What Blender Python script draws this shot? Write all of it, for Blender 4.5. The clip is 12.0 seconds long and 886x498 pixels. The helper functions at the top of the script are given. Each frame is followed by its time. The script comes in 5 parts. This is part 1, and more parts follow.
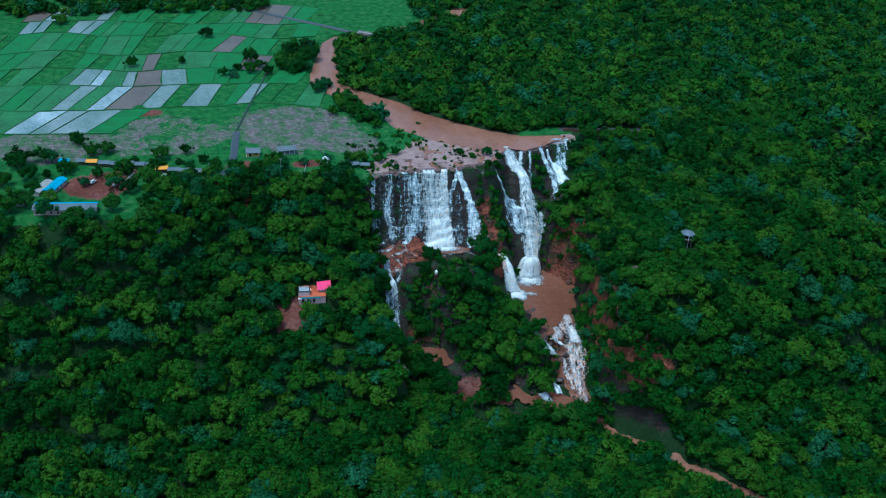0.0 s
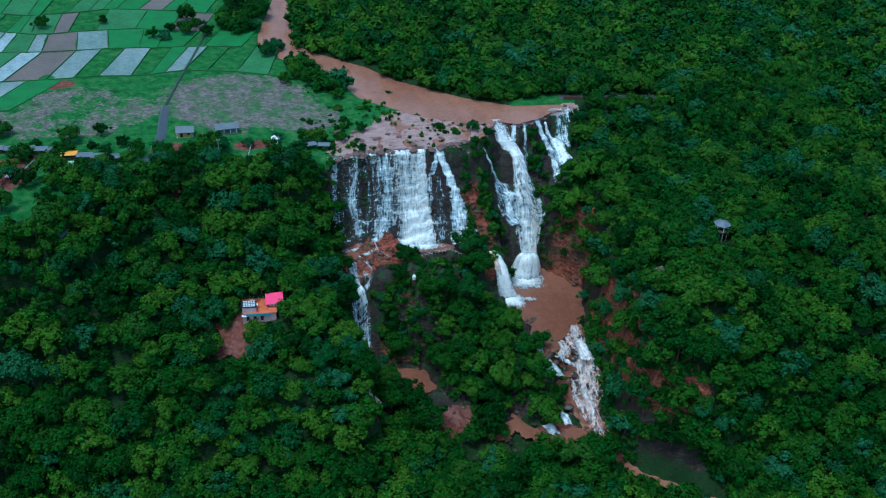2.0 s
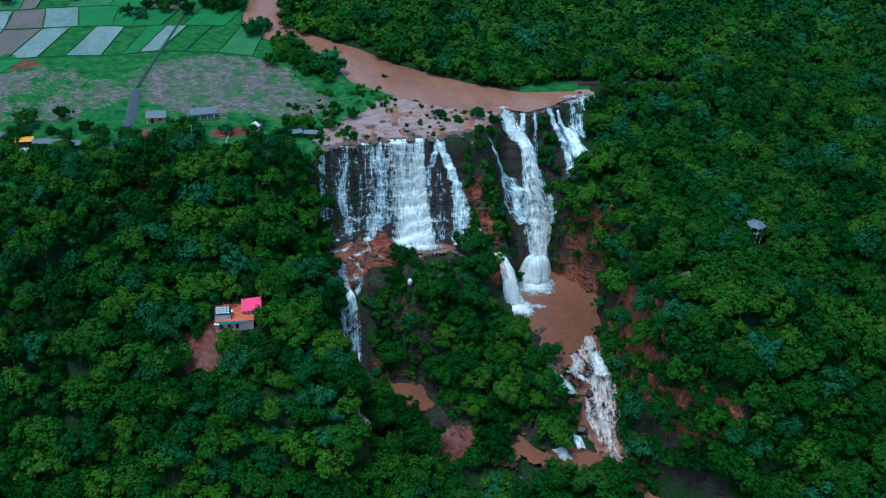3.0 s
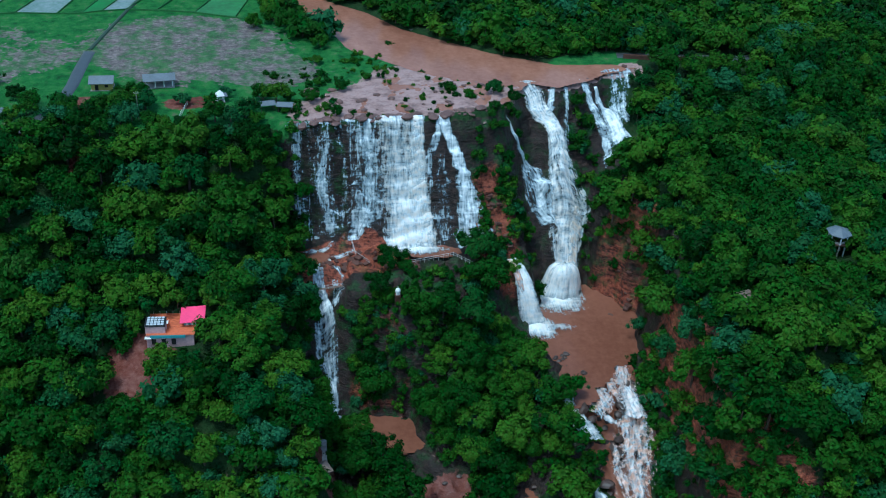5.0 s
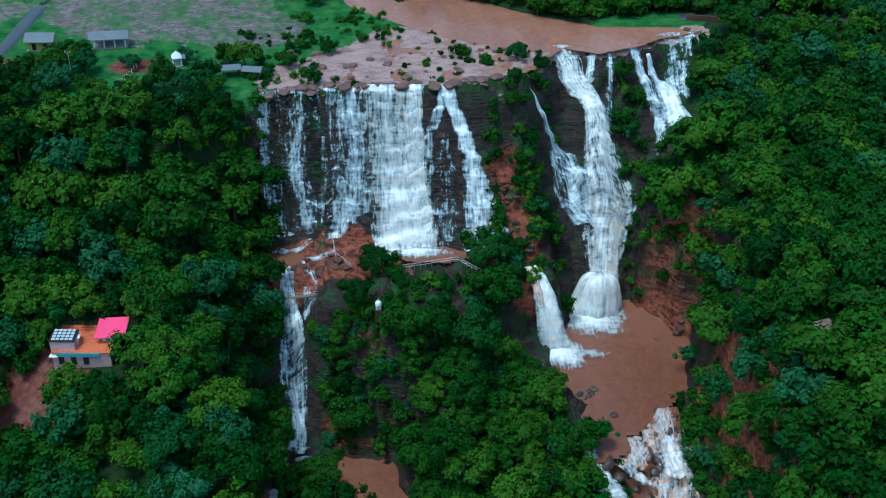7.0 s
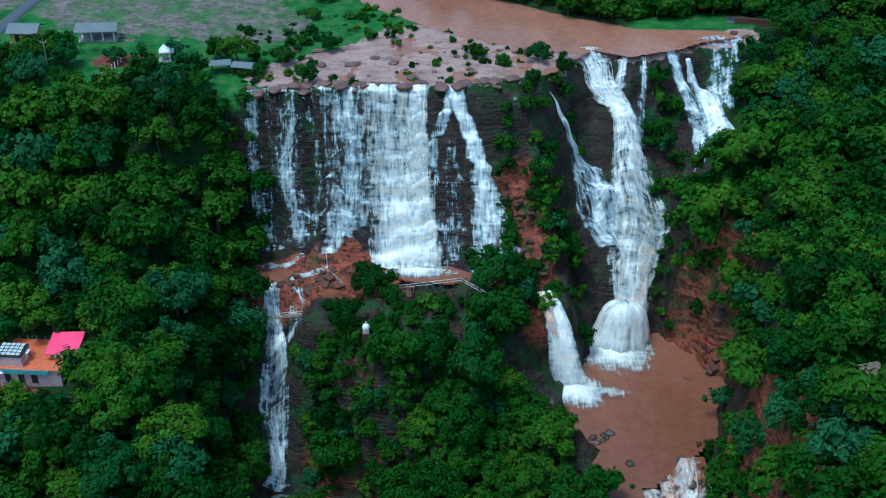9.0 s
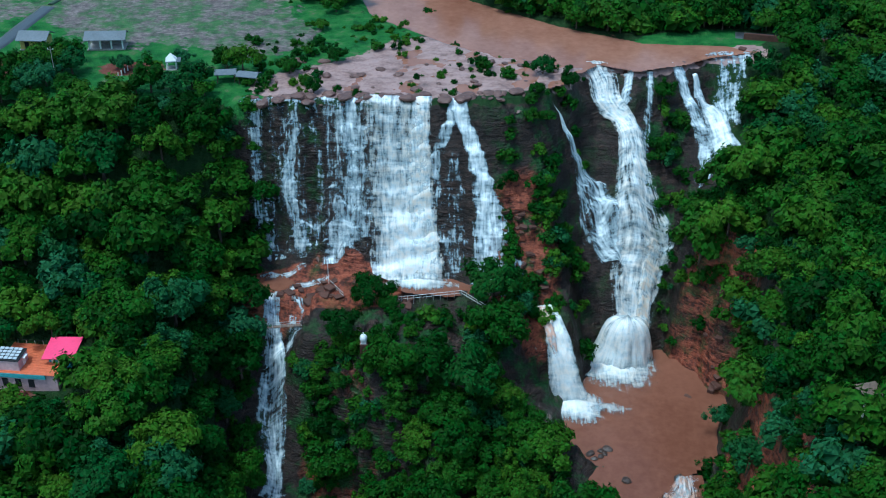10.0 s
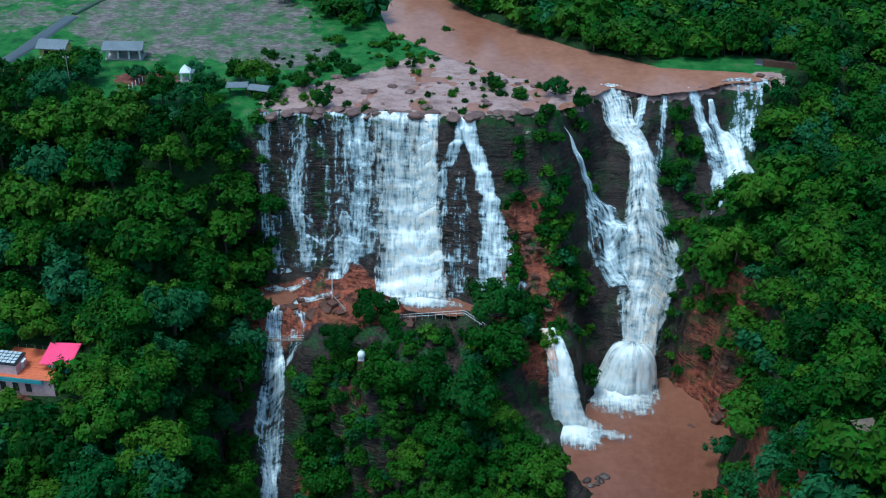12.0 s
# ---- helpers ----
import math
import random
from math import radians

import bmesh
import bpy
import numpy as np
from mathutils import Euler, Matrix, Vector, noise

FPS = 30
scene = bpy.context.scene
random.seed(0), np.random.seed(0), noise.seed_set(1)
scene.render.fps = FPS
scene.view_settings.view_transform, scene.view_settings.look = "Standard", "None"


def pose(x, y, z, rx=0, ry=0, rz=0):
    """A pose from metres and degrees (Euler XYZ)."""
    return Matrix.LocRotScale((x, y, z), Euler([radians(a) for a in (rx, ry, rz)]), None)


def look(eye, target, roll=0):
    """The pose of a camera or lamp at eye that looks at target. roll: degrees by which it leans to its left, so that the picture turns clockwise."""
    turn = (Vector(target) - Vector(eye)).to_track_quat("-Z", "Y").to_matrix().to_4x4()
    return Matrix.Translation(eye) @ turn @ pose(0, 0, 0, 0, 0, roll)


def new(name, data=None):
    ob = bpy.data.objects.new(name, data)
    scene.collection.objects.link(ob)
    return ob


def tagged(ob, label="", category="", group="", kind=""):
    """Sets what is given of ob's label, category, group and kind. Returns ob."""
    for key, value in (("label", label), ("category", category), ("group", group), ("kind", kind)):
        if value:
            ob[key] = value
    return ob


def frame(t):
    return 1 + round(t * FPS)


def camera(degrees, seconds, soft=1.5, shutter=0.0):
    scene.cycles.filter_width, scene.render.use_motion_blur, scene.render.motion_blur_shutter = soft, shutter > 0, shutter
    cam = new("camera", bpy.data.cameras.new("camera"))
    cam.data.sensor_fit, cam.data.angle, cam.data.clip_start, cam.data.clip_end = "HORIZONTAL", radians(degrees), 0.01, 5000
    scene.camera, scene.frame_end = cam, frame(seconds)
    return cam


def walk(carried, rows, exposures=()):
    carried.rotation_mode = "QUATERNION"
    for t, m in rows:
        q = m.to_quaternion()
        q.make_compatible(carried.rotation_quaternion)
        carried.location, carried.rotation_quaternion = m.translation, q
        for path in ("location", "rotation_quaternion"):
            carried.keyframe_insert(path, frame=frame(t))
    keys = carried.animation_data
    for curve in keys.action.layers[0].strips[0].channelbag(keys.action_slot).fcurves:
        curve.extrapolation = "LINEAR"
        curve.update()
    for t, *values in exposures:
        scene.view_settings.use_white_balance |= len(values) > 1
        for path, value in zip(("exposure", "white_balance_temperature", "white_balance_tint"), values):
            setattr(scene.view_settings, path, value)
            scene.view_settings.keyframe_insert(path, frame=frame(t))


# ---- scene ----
cam = camera(42.78, 12.0, 1.1)
PATH = [
    (0, look((-84.36, -340.89, 184.53), (-49.62, -217.72, 106.28), 3.97)),
    (0.5, look((-81.34, -324.49, 177.23), (-45.15, -202.31, 98.08), 3.58)),
    (1, look((-77.54, -307.55, 169.63), (-40.28, -186.35, 89.49), 3.53)),
    (1.5, look((-73.08, -291.00, 162.05), (-35.33, -170.61, 80.93), 3.72)),
    (2, look((-67.86, -275.22, 154.42), (-30.19, -155.44, 72.36), 3.90)),
    (2.5, look((-62.81, -260.75, 146.28), (-25.47, -141.28, 63.62), 4.02)),
    (3, look((-57.68, -248.45, 136.52), (-20.85, -128.52, 54.29), 4.18)),
    (3.2, look((-55.63, -243.53, 132.62), (-19.00, -123.42, 50.56), 4.24)),
    (4.8, look((-30.53, -211.67, 109.53), (-2.91, -89.32, 27.22), 3.22)),
    (5, look((-28.33, -207.77, 107.27), (-1.61, -85.38, 24.76), 3.16)),
    (5.5, look((-22.82, -198.03, 101.62), (1.63, -75.52, 18.60), 3.00)),
    (6, look((-16.45, -188.48, 95.79), (4.83, -65.74, 12.24), 2.62)),
    (6.5, look((-9.01, -179.60, 89.84), (7.88, -56.40, 5.96), 1.79)),
    (6.7, look((-6.03, -176.05, 87.46), (9.10, -52.66, 3.45), 1.46)),
    (8.3, look((10.06, -155.26, 70.70), (13.31, -29.48, -10.97), -0.33)),
    (8.5, look((10.49, -155.36, 70.80), (13.32, -29.38, -10.57), -0.24)),
    (9, look((11.56, -155.61, 71.06), (13.35, -29.14, -9.57), -0.02)),
    (9.5, look((13.52, -155.61, 70.82), (13.52, -28.58, -8.96), -0.00)),
    (10, look((15.41, -155.47, 70.42), (13.71, -27.93, -8.51), 0.09)),
    (10.5, look((17.15, -155.23, 70.20), (13.78, -27.35, -8.12), 0.12)),
    (11, look((18.83, -154.98, 70.04), (13.83, -26.82, -7.73), 0.28)),
    (11.5, look((20.10, -154.83, 69.81), (13.86, -26.34, -7.34), 0.44)),
    (12, look((21.49, -154.47, 69.79), (13.78, -25.78, -6.90), 0.59)),
]
walk(cam, PATH, [(0, 0.34, 4650, -9), (6, 0.42, 4860, -9), (12, 0.54, 4940, -9)])

# ---- world and light: a low monsoon overcast ----
world = bpy.data.worlds.new("overcast_sky")
scene.world = world
world.use_nodes = True
_n, _l = world.node_tree.nodes, world.node_tree.links
sky = _n.new("ShaderNodeTexSky")
sky.sky_type = "NISHITA"
sky.sun_disc = False
sky.sun_elevation, sky.sun_rotation = radians(70), radians(240)
sky.air_density, sky.dust_density, sky.ozone_density = 1.4, 3.0, 1.5
_n["Background"].inputs["Strength"].default_value = 0.115
_l.new(sky.outputs[0], _n["Background"].inputs[0])
sun = new("sun", bpy.data.lights.new("sun", "SUN"))
sun.data.energy, sun.data.angle, sun.data.color = 1.5, radians(12), (1.0, 0.97, 0.92)
sun.matrix_world = look((-44, -26, 145), (0, 0, 0))
scene.view_settings.exposure = 0.0

rng = np.random.default_rng(7)


# ---- materials ----
def nodes_of(name):
    m = bpy.data.materials.new(name)
    m.use_nodes = True
    return m, m.node_tree.nodes, m.node_tree.links, m.node_tree.nodes["Principled BSDF"]


def add(n, kind, **values):
    node = n.new("ShaderNode" + kind)
    for key, value in values.items():
        if key in node.inputs:
            node.inputs[key].default_value = value
    return node


def noise_at(n, l, scale, detail=4, rough=0.55, coords=None, stretch=None):
    geo = n.new("ShaderNodeNewGeometry")
    out = coords or geo.outputs["Position"]
    if stretch:
        mp = n.new("ShaderNodeMapping")
        mp.inputs["Scale"].default_value = stretch
        l.new(out, mp.inputs[0])
        out = mp.outputs[0]
    t = add(n, "TexNoise", Scale=scale, Detail=detail, Roughness=rough)
    l.new(out, t.inputs["Vector"])
    return t.outputs["Fac"]


def ramp(n, l, fac, stops):
    r = n.new("ShaderNodeValToRGB")
    while len(r.color_ramp.elements) < len(stops):
        r.color_ramp.elements.new(0.5)
    for e, (p, c) in zip(r.color_ramp.elements, stops):
        e.position = p
        e.color = (*c, 1) if len(c) == 3 else (c[0], c[0], c[0], 1)
    l.new(fac, r.inputs[0])
    return r.outputs[0]


def mix(n, l, fac, a, b):
    m = n.new("ShaderNodeMix")
    m.data_type = "RGBA"
    for v, s in ((fac, 0), (a, 6), (b, 7)):
        if isinstance(v, (int, float)):
            m.inputs[s].default_value = v
        elif isinstance(v, tuple):
            m.inputs[s].default_value = (*v, 1)
        else:
            l.new(v, m.inputs[s])
    return m.outputs[2]


def maths(n, l, op, a, b=0.0, clamp=False):
    m = n.new("ShaderNodeMath")
    m.operation, m.use_clamp = op, clamp
    for v, s in ((a, 0), (b, 1)):
        if isinstance(v, (int, float)):
            m.inputs[s].default_value = v
        else:
            l.new(v, m.inputs[s])
    return m.outputs[0]


def attr(n, name):
    a = n.new("ShaderNodeAttribute")
    a.attribute_name = name
    return a.outputs["Fac"]


def bump(n, l, p, height, strength, distance):
    b = add(n, "Bump", Strength=strength, Distance=distance)
    l.new(height, b.inputs["Height"])
    l.new(b.outputs[0], p.inputs["Normal"])


def plain(name, colour, rough=0.7, grain=6.0, spread=0.25, metal=0.0, relief=0.02):
    """Painted, cast or woven surface with grain and patchy wear."""
    m, n, l, p = nodes_of(name)
    fine, wide = noise_at(n, l, grain, 5), noise_at(n, l, grain * 0.13, 3)
    f = maths(n, l, "ADD", maths(n, l, "MULTIPLY", fine, 0.5), maths(n, l, "MULTIPLY", wide, 0.5))
    dark = tuple(c * (1 - spread) for c in colour)
    light = tuple(min(1, c * (1 + spread)) for c in colour)
    l.new(ramp(n, l, f, [(0.3, dark), (0.7, light)]), p.inputs["Base Color"])
    p.inputs["Roughness"].default_value, p.inputs["Metallic"].default_value = rough, metal
    if relief:
        bump(n, l, p, fine, 0.5, relief)
    return m


def ground_material():
    m, n, l, p = nodes_of("ground_cover")
    n1, n2, n3 = noise_at(n, l, 0.9, 6), noise_at(n, l, 0.11, 4), noise_at(n, l, 4.5, 4)
    strata = maths(n, l, "ADD", maths(n, l, "MULTIPLY", noise_at(n, l, 1.0, 3, 0.55, stretch=(0.3, 0.3, 1.0)), 0.5),
                   maths(n, l, "MULTIPLY", noise_at(n, l, 1.0, 4, 0.6, stretch=(0.45, 0.45, 3.0)), 0.5))
    floor = ramp(n, l, n1, [(0.3, (0.010, 0.026, 0.006)), (0.55, (0.016, 0.040, 0.009)), (0.78, (0.034, 0.036, 0.016))])
    beds = maths(n, l, "ADD", maths(n, l, "MULTIPLY", strata, 0.55), maths(n, l, "MULTIPLY", noise_at(n, l, 1.3, 6, 0.65), 0.45))
    cliff = mix(n, l, ramp(n, l, maths(n, l, "ADD", n2, maths(n, l, "SUBTRACT", attr(n, "red"), 0.2)), [(0.46, (0,)), (0.66, (1,))]),
                ramp(n, l, beds, [(0.38, (0.012, 0.010, 0.009)), (0.52, (0.030, 0.021, 0.018)), (0.68, (0.080, 0.045, 0.034))]),
                ramp(n, l, beds, [(0.36, (0.012, 0.006, 0.005)), (0.44, (0.06, 0.02, 0.013)), (0.52, (0.24, 0.066, 0.037)), (0.66, (0.40, 0.13, 0.07))]))
    moss = ramp(n, l, noise_at(n, l, 0.28, 6, 0.68), [(0.5, (0,)), (0.6, (1,))])
    cliff = mix(n, l, maths(n, l, "MULTIPLY", moss, attr(n, "moss")), cliff,
                ramp(n, l, noise_at(n, l, 2.4, 5), [(0.35, (0.008, 0.028, 0.008)), (0.65, (0.03, 0.09, 0.02))]))
    slabs = maths(n, l, "ADD", maths(n, l, "MULTIPLY", noise_at(n, l, 0.34, 6, 0.6, stretch=(0.7, 1.5, 1)), 0.65), maths(n, l, "MULTIPLY", noise_at(n, l, 1.6, 5, 0.6), 0.35))
    shelf = ramp(n, l, slabs, [(0.34, (0.12, 0.078, 0.07)), (0.44, (0.25, 0.155, 0.135)), (0.56, (0.37, 0.245, 0.22)), (0.68, (0.29, 0.2, 0.185))])
    stones = maths(n, l, "ADD", maths(n, l, "MULTIPLY", noise_at(n, l, 0.5, 8, 0.7), 0.55), maths(n, l, "MULTIPLY", noise_at(n, l, 1.5, 5, 0.65, stretch=(0.6, 1.3, 1)), 0.45))
    grey = ramp(n, l, stones, [(0.36, (0.05, 0.042, 0.04)), (0.48, (0.13, 0.104, 0.10)), (0.62, (0.26, 0.21, 0.2))])
    grass = ramp(n, l, noise_at(n, l, 0.35, 6, 0.6), [(0.32, (0.010, 0.05, 0.010)), (0.45, (0.022, 0.105, 0.018)), (0.58, (0.04, 0.14, 0.026)), (0.66, (0.075, 0.13, 0.045)), (0.74, (0.14, 0.11, 0.085))])
    mud = ramp(n, l, maths(n, l, "ADD", maths(n, l, "MULTIPLY", n1, 0.5), maths(n, l, "MULTIPLY", n2, 0.5)), [(0.36, (0.085, 0.022, 0.014)), (0.5, (0.14, 0.044, 0.03)), (0.64, (0.2, 0.09, 0.072))])
    edge = maths(n, l, "ADD", maths(n, l, "MULTIPLY", maths(n, l, "SUBTRACT", n1, 0.5), 1.3), maths(n, l, "MULTIPLY", maths(n, l, "SUBTRACT", noise_at(n, l, 0.22, 4), 0.5), 1.4))
    colour = floor
    for name, c in (("rock", cliff), ("grass", grass), ("mud", mud), ("grey", grey), ("shelf", shelf)):
        f = maths(n, l, "ADD", attr(n, name), edge)
        f = ramp(n, l, f, [(0.42, (0,)), (0.58, (1,))])
        colour = mix(n, l, f, colour, c)
    patch = ramp(n, l, noise_at(n, l, 0.2, 7, 0.72), [(0.44, (0,)), (0.58, (1,))])
    patch = maths(n, l, "MULTIPLY", patch, ramp(n, l, attr(n, "grey"), [(0.3, (0,)), (0.6, (0.8,))]))
    colour = mix(n, l, patch, colour, grass)
    l.new(colour, p.inputs["Base Color"])
    wet = maths(n, l, "MULTIPLY", attr(n, "wet"), n2)
    l.new(maths(n, l, "SUBTRACT", 0.92, maths(n, l, "MULTIPLY", wet, 0.9), True), p.inputs["Roughness"])
    h = maths(n, l, "ADD", maths(n, l, "MULTIPLY", n1, 0.6), maths(n, l, "MULTIPLY", n3, 0.25))
    h = maths(n, l, "ADD", h, maths(n, l, "MULTIPLY", strata, attr(n, "rock")))
    bump(n, l, p, h, 0.9, 0.8)
    l.new(maths(n, l, "SUBTRACT", 0.9, maths(n, l, "MULTIPLY", attr(n, "shelf"), 0.6)), p.inputs["Normal"].links[0].from_node.inputs["Strength"])
    p.inputs["Specular IOR Level"].default_value = 0.2
    return m


def muddy_water(name, dark, light, rough=0.12, wave=0.5):
    m, n, l, p = nodes_of(name)
    f = maths(n, l, "ADD", maths(n, l, "MULTIPLY", noise_at(n, l, 0.07, 5, 0.6, stretch=(1, 0.5, 1)), 0.7),
              maths(n, l, "MULTIPLY", noise_at(n, l, 0.9, 4), 0.3))
    l.new(ramp(n, l, f, [(0.35, dark), (0.65, light)]), p.inputs["Base Color"])
    p.inputs["Roughness"].default_value = rough
    p.inputs["IOR"].default_value = 1.33
    bump(n, l, p, noise_at(n, l, wave, 4, 0.6), 0.35, 0.12)
    return m


def white_water(name="white_water", tint=(0.93, 0.94, 0.93), earth=(0.80, 0.66, 0.52), gain=2.4):
    """Falling water: long broken streaks, thin where the flow is thin."""
    m, n, l, p = nodes_of(name)
    uv = n.new("ShaderNodeUVMap")
    uv.uv_map = "flow_map"
    streak = noise_at(n, l, 1.0, 6, 0.6, uv.outputs[0], (2.3, 0.3, 1))
    ledges = noise_at(n, l, 1.0, 5, 0.6, uv.outputs[0], (0.4, 1.5, 1))
    clots = noise_at(n, l, 1.0, 6, 0.66, uv.outputs[0], (0.85, 0.75, 1))
    f = maths(n, l, "ADD", maths(n, l, "MULTIPLY", streak, 0.42), maths(n, l, "MULTIPLY", clots, 0.34))
    f = maths(n, l, "ADD", f, maths(n, l, "MULTIPLY", ledges, 0.24))
    f = maths(n, l, "ADD", maths(n, l, "MULTIPLY", maths(n, l, "SUBTRACT", f, 0.5), gain), 0.5)
    d = maths(n, l, "SUBTRACT", f, maths(n, l, "SUBTRACT", 1.0, attr(n, "flow")))
    alpha = ramp(n, l, d, [(0.0, (0,)), (0.14, (0.4,)), (0.42, (0.92,)), (0.6, (1,))])
    body = mix(n, l, ramp(n, l, d, [(0.05, (0,)), (0.6, (1,))]), (0.33, 0.47, 0.55), tint)
    veins = noise_at(n, l, 1.0, 5, 0.65, uv.outputs[0], (1.3, 0.6, 1))
    body = mix(n, l, ramp(n, l, veins, [(0.36, (0.4,)), (0.52, (0,))]), body, (0.6, 0.70, 0.73))
    body = mix(n, l, maths(n, l, "MULTIPLY", attr(n, "earth"), ramp(n, l, clots, [(0.4, (0,)), (0.62, (1,))])), body, earth)
    l.new(body, p.inputs["Base Color"])
    p.inputs["Roughness"].default_value = 0.45
    l.new(alpha, p.inputs["Alpha"])
    bump(n, l, p, f, 0.25, 0.25)
    return m


def leaf_material(name, stops, rough=0.55):
    m, n, l, p = nodes_of(name)
    info, geo = n.new("ShaderNodeObjectInfo"), n.new("ShaderNodeNewGeometry")
    t = maths(n, l, "FRACT", maths(n, l, "ADD", attr(n, "tint"), info.outputs["Random"]))
    base = ramp(n, l, t, stops)
    hsv = n.new("ShaderNodeHueSaturation")
    l.new(base, hsv.inputs["Color"])
    island = geo.outputs["Random Per Island"]
    l.new(maths(n, l, "ADD", 0.72, maths(n, l, "MULTIPLY", island, 0.56)), hsv.inputs["Value"])
    l.new(maths(n, l, "ADD", 0.485, maths(n, l, "MULTIPLY", island, 0.03)), hsv.inputs["Hue"])
    l.new(hsv.outputs[0], p.inputs["Base Color"])
    p.inputs["Roughness"].default_value = rough
    p.inputs["Specular IOR Level"].default_value = 0.06
    tr = n.new("ShaderNodeBsdfTranslucent")
    l.new(hsv.outputs[0], tr.inputs[0])
    mx = n.new("ShaderNodeMixShader")
    mx.inputs[0].default_value = 0.22
    l.new(p.outputs[0], mx.inputs[1])
    l.new(tr.outputs[0], mx.inputs[2])
    l.new(mx.outputs[0], n["Material Output"].inputs[0])
    return m


M_GROUND = ground_material()
M_RIVER = muddy_water("muddy_river", (0.21, 0.085, 0.05), (0.34, 0.165, 0.11), 0.16)
M_POOL = muddy_water("muddy_pool", (0.15, 0.058, 0.034), (0.235, 0.1, 0.062), 0.2, 0.8)
M_FALL = white_water()
M_SPRAY = white_water("spray_water", (0.88, 0.88, 0.86), gain=1.6)
M_RAPID = white_water("rapid_water", (0.92, 0.88, 0.84), (0.66, 0.40, 0.29), 1.9)
M_LEAF = leaf_material("leaf", [(0.0, (0.007, 0.034, 0.003)), (0.26, (0.011, 0.050, 0.004)), (0.5, (0.019, 0.070, 0.005)), (0.68, (0.032, 0.094, 0.006)),
                                (0.84, (0.058, 0.132, 0.008)), (0.9, (0.014, 0.064, 0.010)), (1.0, (0.034, 0.115, 0.044))])
M_BARK = plain("bark", (0.085, 0.06, 0.042), 0.9, 5, 0.4, relief=0.06)
M_ROCK = plain("wet_boulder", (0.055, 0.034, 0.026), 0.5, 2.2, 0.5, relief=0.12)
M_REDROCK = plain("red_sandstone", (0.08, 0.033, 0.022), 0.75, 1.6, 0.5, relief=0.12)


# ---- mesh helpers ----
def mesh_np(name, verts, faces, material, values=None, uv=None, smooth=True):
    """A mesh from arrays: faces (n, 3) or (n, 4), or a list of such arrays; values: one number a vertex, by name."""
    faces = faces if isinstance(faces, list) else [faces]
    me = bpy.data.meshes.new(name)
    me.vertices.add(len(verts))
    me.vertices.foreach_set("co", np.asarray(verts, np.float32).ravel())
    loops = np.concatenate([f.ravel() for f in faces]).astype(np.int32)
    sizes = np.concatenate([np.full(len(f), f.shape[1]) for f in faces]).astype(np.int32)
    me.loops.add(len(loops))
    me.loops.foreach_set("vertex_index", loops)
    me.polygons.add(len(sizes))
    me.polygons.foreach_set("loop_start", np.concatenate([[0], np.cumsum(sizes)[:-1]]).astype(np.int32))
    me.polygons.foreach_set("use_smooth", np.full(len(sizes), smooth))
    for key, v in (values or {}).items():
        me.attributes.new(key, "FLOAT", "POINT").data.foreach_set("value", np.asarray(v, np.float32))
    if uv is not None:
        me.uv_layers.new(name="flow_map").data.foreach_set("uv", np.asarray(uv, np.float32)[loops].ravel())
    me.materials.append(material)
    me.update(calc_edges=True)
    return me


def grid_faces(rows, cols, keep=None):
    i = np.arange(rows * cols).reshape(rows, cols)
    f = np.stack([i[:-1, :-1], i[:-1, 1:], i[1:, 1:], i[1:, :-1]], -1).reshape(-1, 4)
    return f if keep is None else f[keep.ravel()]


def part(name, bm, material, parent=None, label=""):
    me = bpy.data.meshes.new(name)
    bm.to_mesh(me)
    bm.free()
    me.materials.append(material)
    ob = new(name, me)
    ob.parent = parent
    return tagged(ob, label)


def thing(name, m, label, category, group="", kind=""):
    ob = new(name)
    ob.empty_display_size = 0.3
    ob.matrix_world = m
    return tagged(ob, label, category, group, kind)


def box(sx, sy, sz, x=0, y=0, z=0, bevel=0.03, bm=None, turn=0.0):
    """A box standing on z, its plan centred on x, y, with softened edges."""
    bm = bm or bmesh.new()
    old = set(bm.verts)
    m = Matrix.Translation((x, y, z + sz / 2)) @ Matrix.Rotation(turn, 4, "Z") @ Matrix.Diagonal((sx, sy, sz, 1))
    made = bmesh.ops.create_cube(bm, size=1, matrix=m)["verts"]
    if bevel:
        edges = list({e for v in made for e in v.link_edges})
        bmesh.ops.bevel(bm, geom=edges, offset=min(bevel, sx / 4, sy / 4, sz / 4), segments=1, affect="EDGES")
    return bm


def fbm(x, y, seed, scale, octaves=4):
    """Smooth value noise on arrays, about -1 to 1."""
    out, amp, total = np.zeros_like(x, float), 1.0, 0.0
    for k in range(octaves):
        r = np.random.default_rng(seed * 31 + k).random((64, 64))
        u, v = x / scale * 2 ** k + 100.3, y / scale * 2 ** k + 57.7
        i, j = np.floor(u).astype(int), np.floor(v).astype(int)
        a, b = u - i, v - j
        a, b = a * a * (3 - 2 * a), b * b * (3 - 2 * b)
        g = lambda p, q: r[p % 64, q % 64]
        out += amp * ((g(i, j) * (1 - a) + g(i + 1, j) * a) * (1 - b) + (g(i, j + 1) * (1 - a) + g(i + 1, j + 1) * a) * b)
        total += amp
        amp *= 0.5
    return 2 * out / total - 1


# ---- the lie of the land: north-south sections through plateau, falls and gorge ----
SECTIONS = []


def section(x, *steps):
    SECTIONS.append((x, steps))


